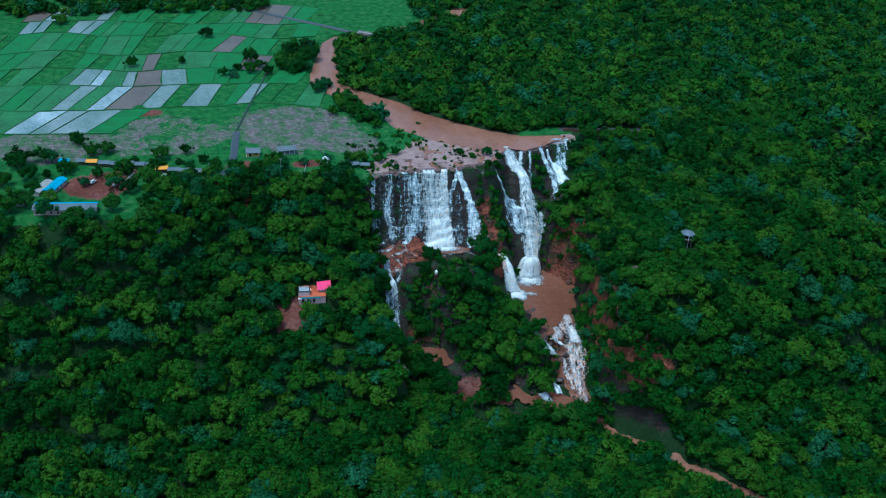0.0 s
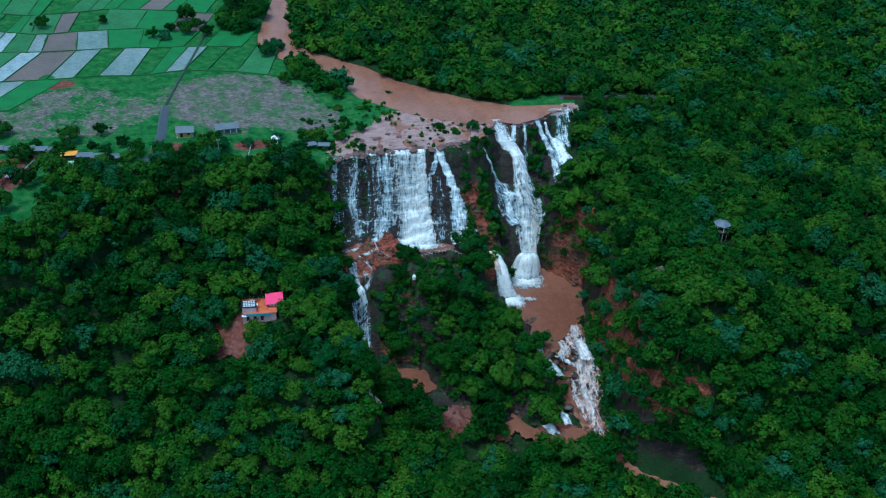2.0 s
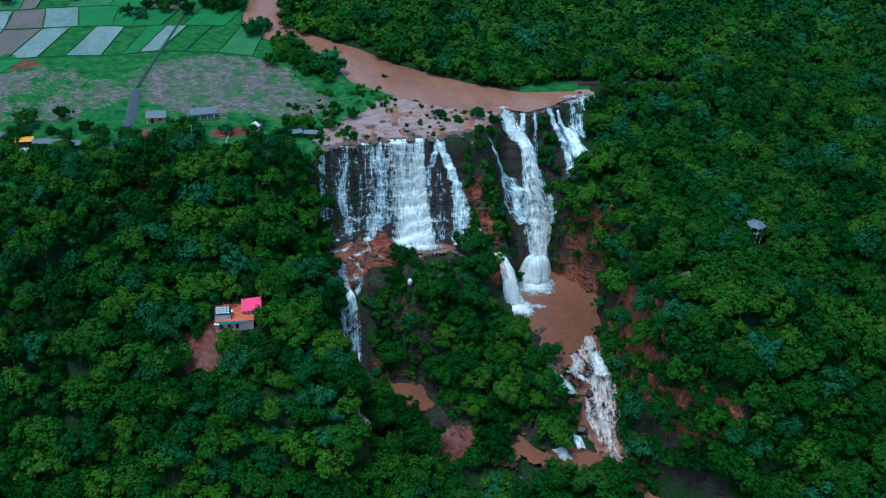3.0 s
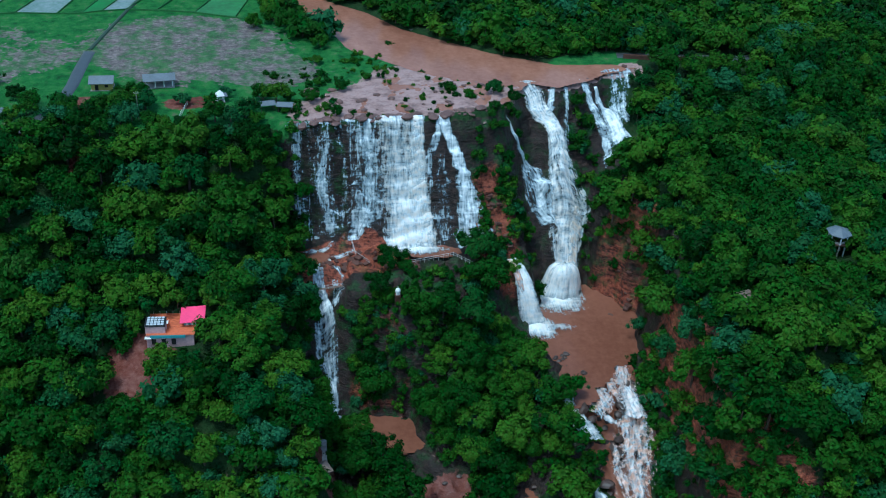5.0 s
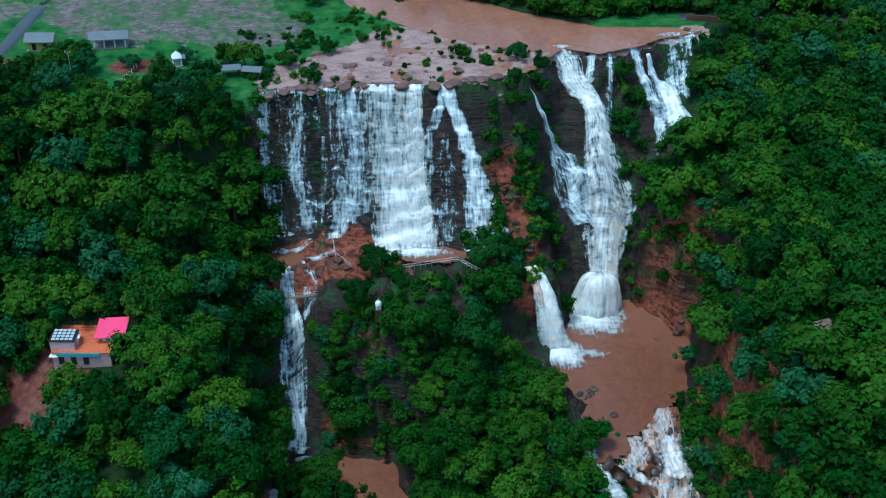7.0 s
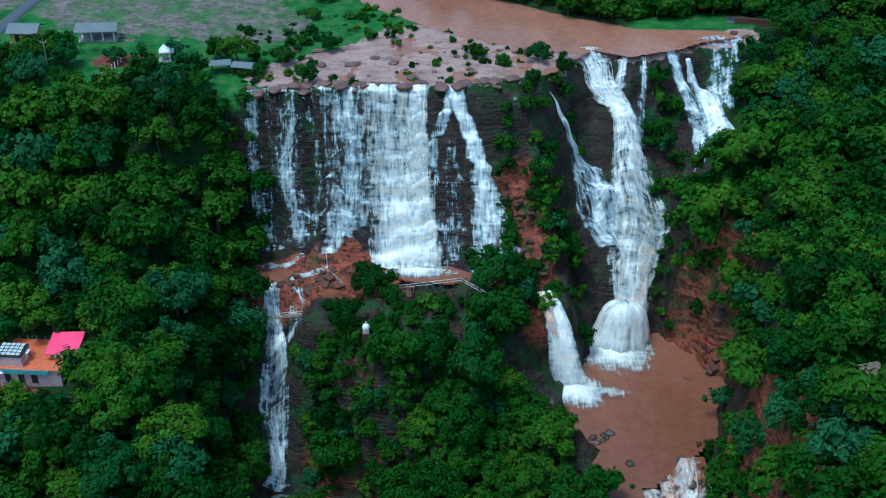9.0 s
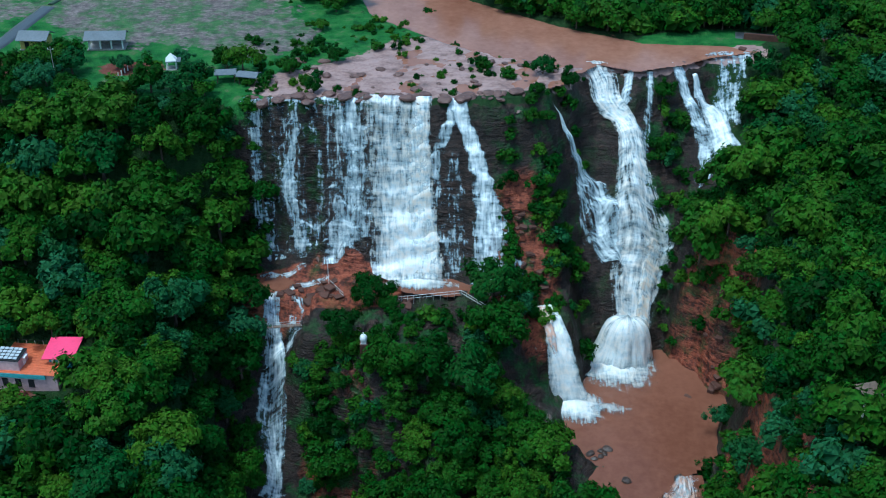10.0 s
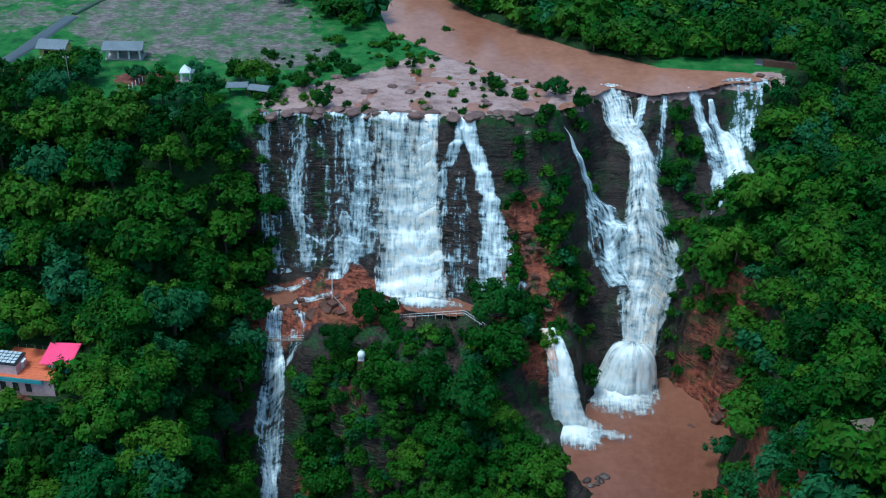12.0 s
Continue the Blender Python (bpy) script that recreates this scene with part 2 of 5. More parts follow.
section(-300, (-15, 0), (-27, -11), (-40, -25), (-52, -38), (-70, -55), (-90, -61), (-300, -78))
section(-92, (-15, 0), (-27, -11), (-40, -25), (-52, -38), (-70, -55), (-90, -61), (-300, -78))
section(-78, (-2, 0), (-16, -10), (-30, -22), (-50, -37), (-70, -55), (-90, -61), (-300, -78))
section(-60, (5, 0), (-12, -11), (-28, -22), (-50, -37), (-70, -55), (-90, -61), (-300, -78))
section(-28, (3, 0), (-8, -11), (-22, -20), (-40, -25), (-54, -32), (-64, -46), (-82, -59), (-300, -78))
section(-22, (2, 0), (-3, -9), (-8, -20), (-20, -26), (-40, -27), (-56, -33), (-64, -39), (-70, -51), (-82, -59), (-300, -78))
section(-17, (0, 0), (-3.6, -24.5), (-14, -26.6), (-20, -33), (-34, -42), (-45, -39.5), (-56, -37.5), (-63, -38), (-69, -52), (-82, -60), (-300, -78))
section(-12, (0, 0), (-4.6, -24.5), (-13, -26.4), (-15, -29), (-31, -47.5), (-34, -49.2), (-52, -50), (-62, -54), (-82, -60), (-300, -78))
section(-6, (0, 0), (-6, -25), (-13, -26), (-23, -26.5), (-28, -40), (-31, -49), (-35, -51), (-43, -51), (-47, -49.5), (-62, -54), (-82, -60), (-300, -78))
section(4, (0, 0), (-8, -25), (-14, -26.2), (-27, -25.6), (-31, -33), (-35, -50), (-46, -51), (-62, -55), (-82, -60), (-300, -78))
section(12, (0.5, 0), (-9.5, -25.8), (-13, -26.2), (-24, -26), (-34, -36), (-46, -46), (-51, -52), (-64, -55), (-82, -60), (-300, -78))
section(20, (1, 0), (-11, -25.6), (-15, -26), (-22, -28.5), (-34, -39), (-46, -45), (-53, -52), (-66, -55), (-82, -60), (-300, -78))
section(25, (1.5, 0), (-4, -12), (-12, -25), (-17, -27), (-24, -33), (-36, -40), (-46, -45), (-55, -53), (-68, -56), (-82, -60), (-300, -78))
section(29.5, (4.5, 0), (0, -9), (-8, -20), (-14, -26.4), (-17.5, -27.4), (-20.5, -36), (-30, -37.5), (-46, -42), (-58, -51), (-68, -56), (-82, -60), (-300, -78))
section(33, (10, 0), (5, -9), (-3, -22), (-12, -27), (-17, -28), (-20, -40.5), (-30, -40.6), (-33, -38), (-46, -41), (-58, -50), (-68, -55), (-82, -60), (-300, -78))
section(35.6, (14, -0.4), (9, -8), (1, -20), (-7, -33), (-14, -38), (-16, -40.6), (-33, -40.6), (-36, -38.8), (-47, -40.6), (-51, -43), (-58, -50), (-68, -55), (-82, -60), (-300, -78))
section(38, (17, -0.6), (13, -5), (4, -17), (-3, -27), (-9, -37), (-12, -40.6), (-46, -40.6), (-49, -42.5), (-58, -50), (-68, -54.5), (-82, -60), (-300, -78))
section(44, (14, -0.6), (11, -5), (2, -18), (-4, -27), (-9, -37), (-12, -40.6), (-41, -40.4), (-46, -42.5), (-58, -50.5), (-68, -54.5), (-82, -60), (-300, -78))
section(49, (16, -0.5), (12, -7), (4, -17), (-2, -26), (-7, -36), (-9.5, -40.6), (-36, -40.5), (-44, -42.5), (-58, -50), (-68, -55), (-82, -60), (-300, -78))
section(51, (16.5, -0.5), (12.5, -7), (4.5, -16.5), (-4, -22.5), (-9, -26), (-11, -40.5), (-34, -40.5), (-44, -42.5), (-58, -49.5), (-68, -55), (-82, -60), (-300, -78))
section(53, (17.5, -0.5), (13.5, -7), (6, -15), (-3, -19), (-10, -23.5), (-12.5, -38), (-14.5, -40.6), (-30, -40.5), (-35, -39), (-50, -38.5), (-64, -39), (-70, -47), (-78, -57), (-90, -61), (-300, -78))
section(56.6, (20, -0.5), (15, -7), (8, -13), (-8, -15), (-15, -20), (-18, -36), (-20, -40.3), (-25, -40.2), (-28, -34), (-32, -25), (-38, -22), (-50, -22.5), (-66, -25), (-72.5, -28), (-75.5, -46), (-82, -57), (-92, -61), (-300, -78))
section(60, (21, -0.4), (15, -6), (7, -11), (-8, -13), (-20, -15.5), (-30, -16), (-44, -16.5), (-57, -17.5), (-70, -23), (-76, -28), (-79, -46), (-86, -59), (-300, -78))
section(66, (23, -0.3), (16, -4), (5, -8), (-17, -10.5), (-47, -12.5), (-61, -15), (-74, -25), (-80, -33), (-86, -50), (-96, -61), (-300, -78))
section(100, (22, 0), (0, -5), (-20, -9), (-46, -13), (-69, -30), (-86, -48), (-108, -61), (-300, -72))
section(400, (22, 0), (0, -4), (-20, -8), (-46, -12), (-69, -28), (-86, -45), (-108, -58), (-300, -70))
SX = np.array([s[0] for s in SECTIONS], float)

RIVER = [(60, 160, 4), (30, 140, 3.5), (8, 131, 3.2), (-6, 130, 3.2), (-11, 124, 3.2), (-18, 92, 5.5), (-20, 80, 5.4), (-11, 70, 5.2), (2, 56, 6.2),
         (8, 43, 8.6), (20, 32, 9.2), (33, 23, 7.6), (45, 19, 5.4), (60, 20.5, 3.2)]
STREAM = [(45, -60, 3), (45, -68, 2.6), (50, -75, 2.6), (58, -82, 2.8), (68, -92, 3.0), (84, -109, 3.2), (98, -124, 3)]


def near_line(x, y, line):
    """Distance to a line of (x, y, half width), less the half width."""
    best = np.full(np.shape(x), 1e9)
    for (ax, ay, aw), (bx, by, bw) in zip(line, line[1:]):
        dx, dy = bx - ax, by - ay
        t = np.clip(((x - ax) * dx + (y - ay) * dy) / (dx * dx + dy * dy), 0, 1)
        best = np.minimum(best, np.hypot(x - ax - t * dx, y - ay - t * dy) - (aw + (bw - aw) * t))
    return best


def smooth01(v, a, b):
    t = np.clip((v - a) / (b - a), 0, 1)
    return t * t * (3 - 2 * t)


def sections_height(x, y):
    table = np.stack([np.interp(-y, [-s[0] for s in st], [s[1] for s in st]) for _, st in SECTIONS])
    k = np.clip(np.searchsorted(SX, x) - 1, 0, len(SX) - 2)
    t = (x - SX[k]) / (SX[k + 1] - SX[k])
    cols = np.arange(x.size)
    return table[k, cols] * (1 - t) + table[k + 1, cols] * t


def rim_y(x):
    return np.interp(x, [s[0] for s in SECTIONS], [s[1][0][0] for s in SECTIONS])


def height(x, y):
    """Ground height, with the gorge's rock beds stepped and the river's bed cut in."""
    shape = np.shape(x)
    x, y = np.ravel(np.asarray(x, float)), np.ravel(np.asarray(y, float))
    warp = fbm(x, y, 3, 9.0, 3) * 1.1
    z = sections_height(x + 0.6 * fbm(x, y, 5, 6, 2), y + warp * smooth01(-y, -22, 2) * 0.9 + 0.8 * fbm(x, y, 7, 2.6, 3) * smooth01(-y, -26, -2))
    gorge = smooth01(x, -22, -17) * (1 - smooth01(x, 55, 62)) * smooth01(-y, -24, -18) * (1 - smooth01(-y, 66, 74))
    bed = 3.4
    q = z / bed + fbm(x, y, 11, 8, 3) * 1.3
    f = q - np.floor(q)
    stepped = (np.floor(q) + smooth01(f, 0.22, 0.78) - (q - z / bed)) * bed
    deep = smooth01(-z, 0.6, 2.5) * gorge
    z = z + (stepped - z) * 0.6 * deep
    z += deep * (fbm(x, y, 17, 3.2, 4) * 0.8 + fbm(x, y * 0.4, 19, 1.7, 2) * 0.5)
    z += (1 - gorge) * fbm(x, y, 23, 18, 4) * 0.9 * smooth01(-z, 0.2, 4)
    shelf = smooth01(-near_line(x, y, [(-4, 4, 4), (12, 12, 12), (26, 12, 8)]), -2, 3) * (z > -1)
    z += shelf * (fbm(x, y, 29, 4.6, 4) * 0.6 + 0.2 * np.abs(fbm(x, y, 30, 1.6, 3)) - 0.12)
    z += smooth01(y, 4, 30) * fbm(x, y, 37, 30, 3) * 0.25
    r = near_line(x, y, RIVER)
    z -= smooth01(-r, -1.6, 1.2) * 1.5 * smooth01(z, -2.5, -0.7) * (0.25 + 0.75 * smooth01(y - rim_y(x), 1.0, 5.0))
    s = near_line(x, y, STREAM)
    z -= smooth01(-s, -1.5, 1.0) * 1.3
    return z.reshape(shape)


def one_height(x, y):
    return float(height(np.array([x]), np.array([y]))[0])


def axis(*runs):
    """Grid lines: runs of (from, to, step)."""
    return np.unique(np.concatenate([np.arange(a, b, s) for a, b, s in runs]).round(3))


GX = axis((-4000, -600, 400), (-600, -160, 40), (-160, -24, 2.4), (-24, 68, 0.55), (68, 130, 2.2), (130, 400, 12), (400, 4001, 400))
GY = axis((-4000, -400, 400), (-400, -130, 30), (-130, -86, 2.4), (-86, 32, 0.55), (32, 140, 1.6), (140, 260, 5), (260, 700, 40), (700, 4401, 400))
XX, YY = np.meshgrid(GX, GY)
ZZ = height(XX, YY)
slope_y, slope_x = np.gradient(ZZ, GY, GX)
steep = np.hypot(slope_x, slope_y)


def blob(x, y, cx, cy, rx, ry, turn=0.0):
    c, s = np.cos(turn), np.sin(turn)
    u, v = ((x - cx) * c + (y - cy) * s) / rx, (-(x - cx) * s + (y - cy) * c) / ry
    return smooth01(1.25 - np.hypot(u, v), 0.0, 0.5)


in_gorge = smooth01(XX, -21, -17) * (1 - smooth01(XX, 54, 60)) * (YY < 24) * (YY > -58) * smooth01(-ZZ, 0.3, 1.2)
cliff_band = smooth01(-np.abs(near_line(XX, YY, [(49, -9, 0), (58, -19, 0), (56, -30, 0), (53.5, -42, 0), (54, -58, 0), (54.5, -68, 0), (58, -74, 0), (62, -78, 0), (68, -83, 0)])), -6, -2.5)
w_rock = np.clip(in_gorge + blob(XX, YY, 56, -60, 6.5, 8) + cliff_band * smooth01(steep, 0.7, 1.2), 0, 1)
w_shelf = smooth01(-near_line(XX, YY, [(-12, 6, 4.5), (0, 9, 8), (12, 14, 13), (27, 11, 6)]), -1.5, 1.5) * (ZZ > -1.2) * (1 - w_rock)
w_shelf = np.clip(w_shelf + (near_line(XX, YY, [(33, 11, 5), (48, 15, 4), (64, 22, 3)]) < 0) * (ZZ > -1.7), 0, 1)
RIVER_LEFT = ([10, 25, 32, 43, 56, 70, 80, 92, 124, 131, 170], [-4, 2, 9, 5, -1, -14, -23, -23, -13, -11, -11])
patchy = fbm(XX, YY, 101, 11, 4)
west = XX < np.interp(YY, *RIVER_LEFT) + 5
w_grey = np.clip(blob(XX, YY, -124, 36, 20, 14) + blob(XX, YY, -36, 41, 24, 19, -0.25) + blob(XX, YY, -86, 40, 23, 16, 0.1) * 0.75 + blob(XX, YY, -18, 26, 10, 9) * 0.9 + 0.5 * patchy - 0.1, 0, 1) * (YY > 9) * (XX > -150) * (YY < 68)
w_grass = np.clip(west * (YY > np.where(XX < -14, -18, 6)) * (ZZ > -1.2) * 0.9 * (near_line(XX, YY, RIVER) > 0) + blob(XX, YY, 56, 26, 12, 5.5, 0.2) + 0.9 * (YY > 134) * (XX < 75), 0, 1)
w_mud = np.clip(blob(XX, YY, -48, -40, 7, 6) + blob(XX, YY, -107, 5, 11, 9, 0.4) + blob(XX, YY, -93, 60, 9, 3)
                + blob(XX, YY, -58, 12, 7, 5) * 0.7 + blob(XX, YY, -36, 12, 6, 3) * 0.8 + (near_line(XX, YY, [(-100, 15, 2), (-76, 4, 2), (-60, 2, 1.2)]) < 0) * 0.9
                + blob(XX, YY, 12, -56, 9, 5) + blob(XX, YY, 34, -66, 7, 4) + blob(XX, YY, -15, -54, 2.2, 6) + blob(XX, YY, -57.5, -2.5, 3, 3.4), 0, 1)
w_mud = np.clip(w_mud + 0.45 * patchy * (w_mud > 0.05), 0, 1)
w_red = 1.3 * np.clip(0.27 * blob(XX, YY, 54, -14, 7, 8) + 1.4 * smooth01(ZZ, -41, -36) * (blob(XX, YY, 53, -58, 6, 20) + blob(XX, YY, 60, -76, 9, 6)) + blob(XX, YY, -6, -12, 12, 5) + blob(XX, YY, 26, -11, 6, 9) * 0.4 + blob(XX, YY, 0, -30, 9, 4) * 0.12, 0, 1)
w_moss = np.clip(0.35 + 0.35 * blob(XX, YY, 54, -16, 8, 9) + blob(XX, YY, 29, -6, 7, 10) + blob(XX, YY, -18, -6, 4, 10) + blob(XX, YY, 49, 6, 4, 9) + blob(XX, YY, -6.5, -2, 1.3, 6) + blob(XX, YY, 13, -32, 24, 15), 0, 1) - 0.35 * blob(XX, YY, 6, -5, 14, 9)
w_wet = np.clip(w_rock + w_shelf * 0.8, 0, 1)
V = np.stack([XX, YY, ZZ], -1).reshape(-1, 3)
ground = new("ground", mesh_np("ground", V, grid_faces(*XX.shape), M_GROUND,
             {"rock": w_rock.ravel(), "shelf": w_shelf.ravel(), "grey": w_grey.ravel(), "grass": w_grass.ravel(), "mud": w_mud.ravel(), "wet": w_wet.ravel(), "red": w_red.ravel(), "moss": np.clip(w_moss, 0, 1).ravel()}))
tagged(ground, "wooded plateau and gorge with red sandstone cliffs", "ground", kind="structure")


# ---- standing and running water ----
def sheet(name, level, x0, x1, y0, y1, material, label, inside, step=0.7):
    xs, ys = np.arange(x0, x1, step), np.arange(y0, y1, step)
    x, y = np.meshgrid(xs, ys)
    wet = inside(x, y) & (height(x, y) < level + 0.25)
    keep = wet[:-1, :-1] | wet[1:, :-1] | wet[:-1, 1:] | wet[1:, 1:]
    z = level + 0.05 * fbm(x, y, 41, 5, 3)
    f = grid_faces(*x.shape, keep)
    used = np.unique(f)
    remap = np.zeros(x.size, int)
    remap[used] = np.arange(len(used))
    v = np.stack([x, y, z], -1).reshape(-1, 3)[used]
    return tagged(new(name, mesh_np(name, v, remap[f], material)), label, "water", kind="structure")


sheet("river", -0.55, -45, 75, 12, 165, M_RIVER, "muddy brown river in monsoon flood", lambda x, y: (near_line(x, y, RIVER) < 2.2) & (y > rim_y(x) - 0.3), 0.4)
sheet("shelf_water", -0.3, -14, 36, 0.6, 34, M_RIVER, "thin brown sheets of water over a rock shelf",
      lambda x, y: (near_line(x, y, [(2, 3, 3.5), (12, 12, 11), (27, 12, 5)]) < 1) & (y > rim_y(x) + 0.4), 0.5)
sheet("plunge_pool", -39.3, 27, 60, -54, -8, M_POOL, "brown plunge pool under the tall fall", lambda x, y: (y > -36.5 + 0.84 * (x - 50) + 2.6 * fbm(x, y, 47, 4, 3)) & (x > 28) & (y > -51 + 1.5 * fbm(x, y, 49, 3, 2)) & ((x > 34.6) | (y > -38)))
sheet("ledge_pond", -25.35, 6, 22, -15, -7, M_POOL, "shallow brown pond on the middle ledge", lambda x, y: np.hypot((x - 13) / 6.4, (y + 11.6) / 2.4) < 1 + 0.3 * fbm(x, y, 46, 3, 3), 0.3)
sheet("side_pond", -25.75, -19, -6.5, -14, -5, M_POOL, "shallow brown pond beside red rock ledges", lambda x, y: np.hypot((x + 14) / 4.2, (y + 10) / 2.6) < 1 + 0.4 * fbm(x, y, 48, 3, 3), 0.3)
sheet("lower_pool", -49.9, -12, 12, -50, -30, M_POOL, "brown pool at the foot of the small fall", lambda x, y: np.hypot((x + 0.6) / 8, (y + 39) / 7.5) < 1 + 0.4 * fbm(x, y, 45, 5, 3), 0.4)
sheet("valley_water", -53.4, 8, 50, -72, -50, M_POOL, "brown shallows between mud and boulders", lambda x, y: (fbm(x, y, 43, 9, 3) > -0.15) & (height(x, y) > -54.9 + 0.6 * fbm(x, y, 44, 4, 3)))


def ribbon(name, path, label, flow, cols=26, lift=0.3, rows=70, rough=0.22, earth=0.12, pool=None, fall_off=0.0, across=True, material=None):
    """A sheet of white water laid on the rock: path of (x, y, half width) from lip to foot; flow along it from 0 to 1."""
    p = np.array(path, float)
    seg = np.concatenate([[0], np.cumsum(np.hypot(np.diff(p[:, 0]), np.diff(p[:, 1])))])
    fine = np.linspace(0, seg[-1], 400)
    cx, cy, hw = (np.interp(fine, seg, p[:, k]) for k in range(3))
    cz = np.interp(fine, seg, p[:, 3]) if p.shape[1] > 3 else height(cx, cy)
    arc = np.concatenate([[0], np.cumsum(np.sqrt(np.diff(cx) ** 2 + np.diff(cy) ** 2 + np.diff(cz) ** 2))])
    s = np.linspace(0, arc[-1], rows)
    cx, cy, hw, cz = (np.interp(s, arc, k) for k in (cx, cy, hw, cz))
    tx, ty = np.gradient(cx), np.gradient(cy)
    if across:
        tx, ty = 0 * tx, -1 + 0 * ty
    ln = np.hypot(tx, ty) + 1e-9
    u = np.linspace(-1, 1, cols)
    x = cx[:, None] + (-ty / ln * hw)[:, None] * u
    y = cy[:, None] + (tx / ln * hw)[:, None] * u
    z = height(x, y) if p.shape[1] < 4 else cz[:, None] + 0 * x
    for _ in range(12 if lift >= 0.55 else 2):
        pad = np.pad(z, ((2, 2), (2, 2)), "edge")
        z = sum(pad[i:i + z.shape[0], j:j + z.shape[1]] for i in range(5) for j in range(5)) / 25 * 0.8 + z * 0.2
    if pool is not None:
        z = np.maximum(z, pool - 0.3 * lift - fall_off * s[:, None])
    crown = 1 - np.abs(u) ** 3
    sink = np.clip((1 - s / s[-1]) * 9, 0.08, 1)[:, None] if pool is not None and not fall_off else 1.0
    z = z + sink * lift * (0.5 + 0.5 * crown)[None] + sink * rough * fbm(x * 2.2, s[:, None] * 0.8 + 0 * x, 51, 1.6, 4)
    y = y - 0.45 * lift - rough * 0.5 * fbm(x * 1.7, s[:, None] * 0.6 + 0 * x, 57, 1.3, 3)
    fl = np.interp(s / s[-1], np.linspace(0, 1, len(flow)), flow)[:, None] * (1 - 0.55 * np.abs(u) ** 3)[None]
    if not fall_off:
        fl = fl * (0.6 + 0.4 * np.clip((1 - s / s[-1]) * 12, 0, 1))[:, None]
    strand = fbm(x * 1.0, 0.16 * s[:, None] + 0 * x, 61, 1.5, 3)
    ledge = np.gradient(z, axis=0) / (np.gradient(s)[:, None] + 1e-6)
    fl = fl + (0.14 + 0.34 * np.clip(1 - fl, 0, 1)) * strand + (0.08 + 0.22 * np.clip(1 - fl, 0, 1)) * smooth01(ledge, -0.7, -0.15)
    curtain = name == "waterfall_curtain"
    side = x if curtain else (u * hw.mean())[None] + 0 * x
    uv = np.stack([side, -z - 0.5 * y if curtain else s[:, None] + 0 * x], -1).reshape(-1, 2) + np.array([7.3 * len(bpy.data.objects) % 90, 0])
    v = np.stack([x, y, z], -1).reshape(-1, 3)
    me = mesh_np(name, v, grid_faces(rows, cols), material or M_FALL, {"flow": fl.ravel(), "earth": np.full(x.size, earth)}, uv)
    return tagged(new(name, me), label, "waterfall", kind="structure")


WISP = "thin broken strand of white water over dark steps"
ribbon("waterfall_curtain", [(-15.6, 1.0, 1.2), (-14.8, 0, 1.3), (-15.3, -1.6, 1.3), (-14.8, -2.9, 1.5), (-15.4, -5.0, 1.8)], WISP, (0.64, 0.6, 0.56, 0.6, 0.66), 24, rows=100)
ribbon("waterfall_curtain", [(-12.6, 0.8, 0.8), (-12.3, -1.5, 0.9), (-13.0, -5.0, 1.4)], WISP, (0.6, 0.5, 0.52, 0.56, 0.64), 18, rows=100)
ribbon("waterfall_curtain", [(-8.7, 0.8, 0.7), (-8.8, -1.3, 0.8), (-10.6, -2.1, 1.2), (-10.1, -3.5, 1.0), (-7.8, -6.0, 1.4)], WISP, (0.54, 0.62, 0.58, 0.58, 0.64), 20, rows=100)
ribbon("waterfall_curtain", [(-6.1, 0.6, 0.8), (-5.4, -3.1, 1.1), (-6.0, -6.2, 1.3)], WISP, (0.5, 0.54, 0.58, 0.58, 0.62), 18, rows=100)
ribbon("waterfall_curtain", [(-11.4, 0.4, 6.0), (-11.2, -2, 6.2), (-11.2, -5.8, 6.4)], "faint trickles over stepped dark rock", (0.34, 0.42, 0.44, 0.46, 0.52), 60, 0.2, rows=100)
ribbon("waterfall_curtain", [(-4.4, 1.0, 1.2), (-3.6, 0, 1.5), (-2.4, -1.5, 2.6), (-2.2, -3.4, 3.2), (-2.5, -7.2, 4.0)], "lacy white cascade over stepped dark rock", (0.72, 0.68, 0.62, 0.64, 0.76), 46, rows=110)
ribbon("waterfall_curtain", [(-0.6, 1.0, 0.9), (0.4, -1.6, 2.6), (0.7, -4.2, 3.0), (-0.2, -7.2, 3.2)], "lacy white cascade beside the main fall", (0.76, 0.74, 0.7, 0.68, 0.66), 44, rows=110)
ribbon("waterfall_curtain", [(4.4, 1.6, 4.4), (4.9, 0.4, 4.3), (5.8, -1.8, 5.0), (6.5, -4.0, 4.9), (7.5, -7.3, 5.4), (8.6, -10.2, 5.8)], "thick white main fall with brown water at its lip", (0.74, 0.82, 0.88, 0.93, 1.0, 1.15), 80, 0.6, rows=120, earth=0.6)
ribbon("waterfall_curtain", [(10.6, 1.4, 1.5), (10.2, 0.2, 1.8), (9.6, -2.1, 2.0), (10.0, -4.6, 2.2), (11.2, -8.4, 2.4), (11.8, -10.6, 2.3)], "white shoulder of the main fall", (0.84, 0.86, 0.9, 0.96, 1.0, 1.1), 34, 0.55, rows=120, earth=0.8)
ribbon("waterfall_curtain", [(15.0, 0.8, 0.8), (14.3, -1.1, 1.0), (12.8, -2.5, 1.1), (12.2, -3.3, 0.9), (12.6, -6.2, 0.8)], "thin white arc over a bare dark face", (0.8, 0.78, 0.62, 0.5, 0.4), 20, rows=90)
ribbon("waterfall_curtain", [(14.4, -2.6, 1.8), (14.7, -5.4, 2.8), (15.2, -10.2, 3.2)], "thin trickles over a bare dark face", (0.46, 0.46, 0.45, 0.46, 0.52), 36, 0.2, rows=80)
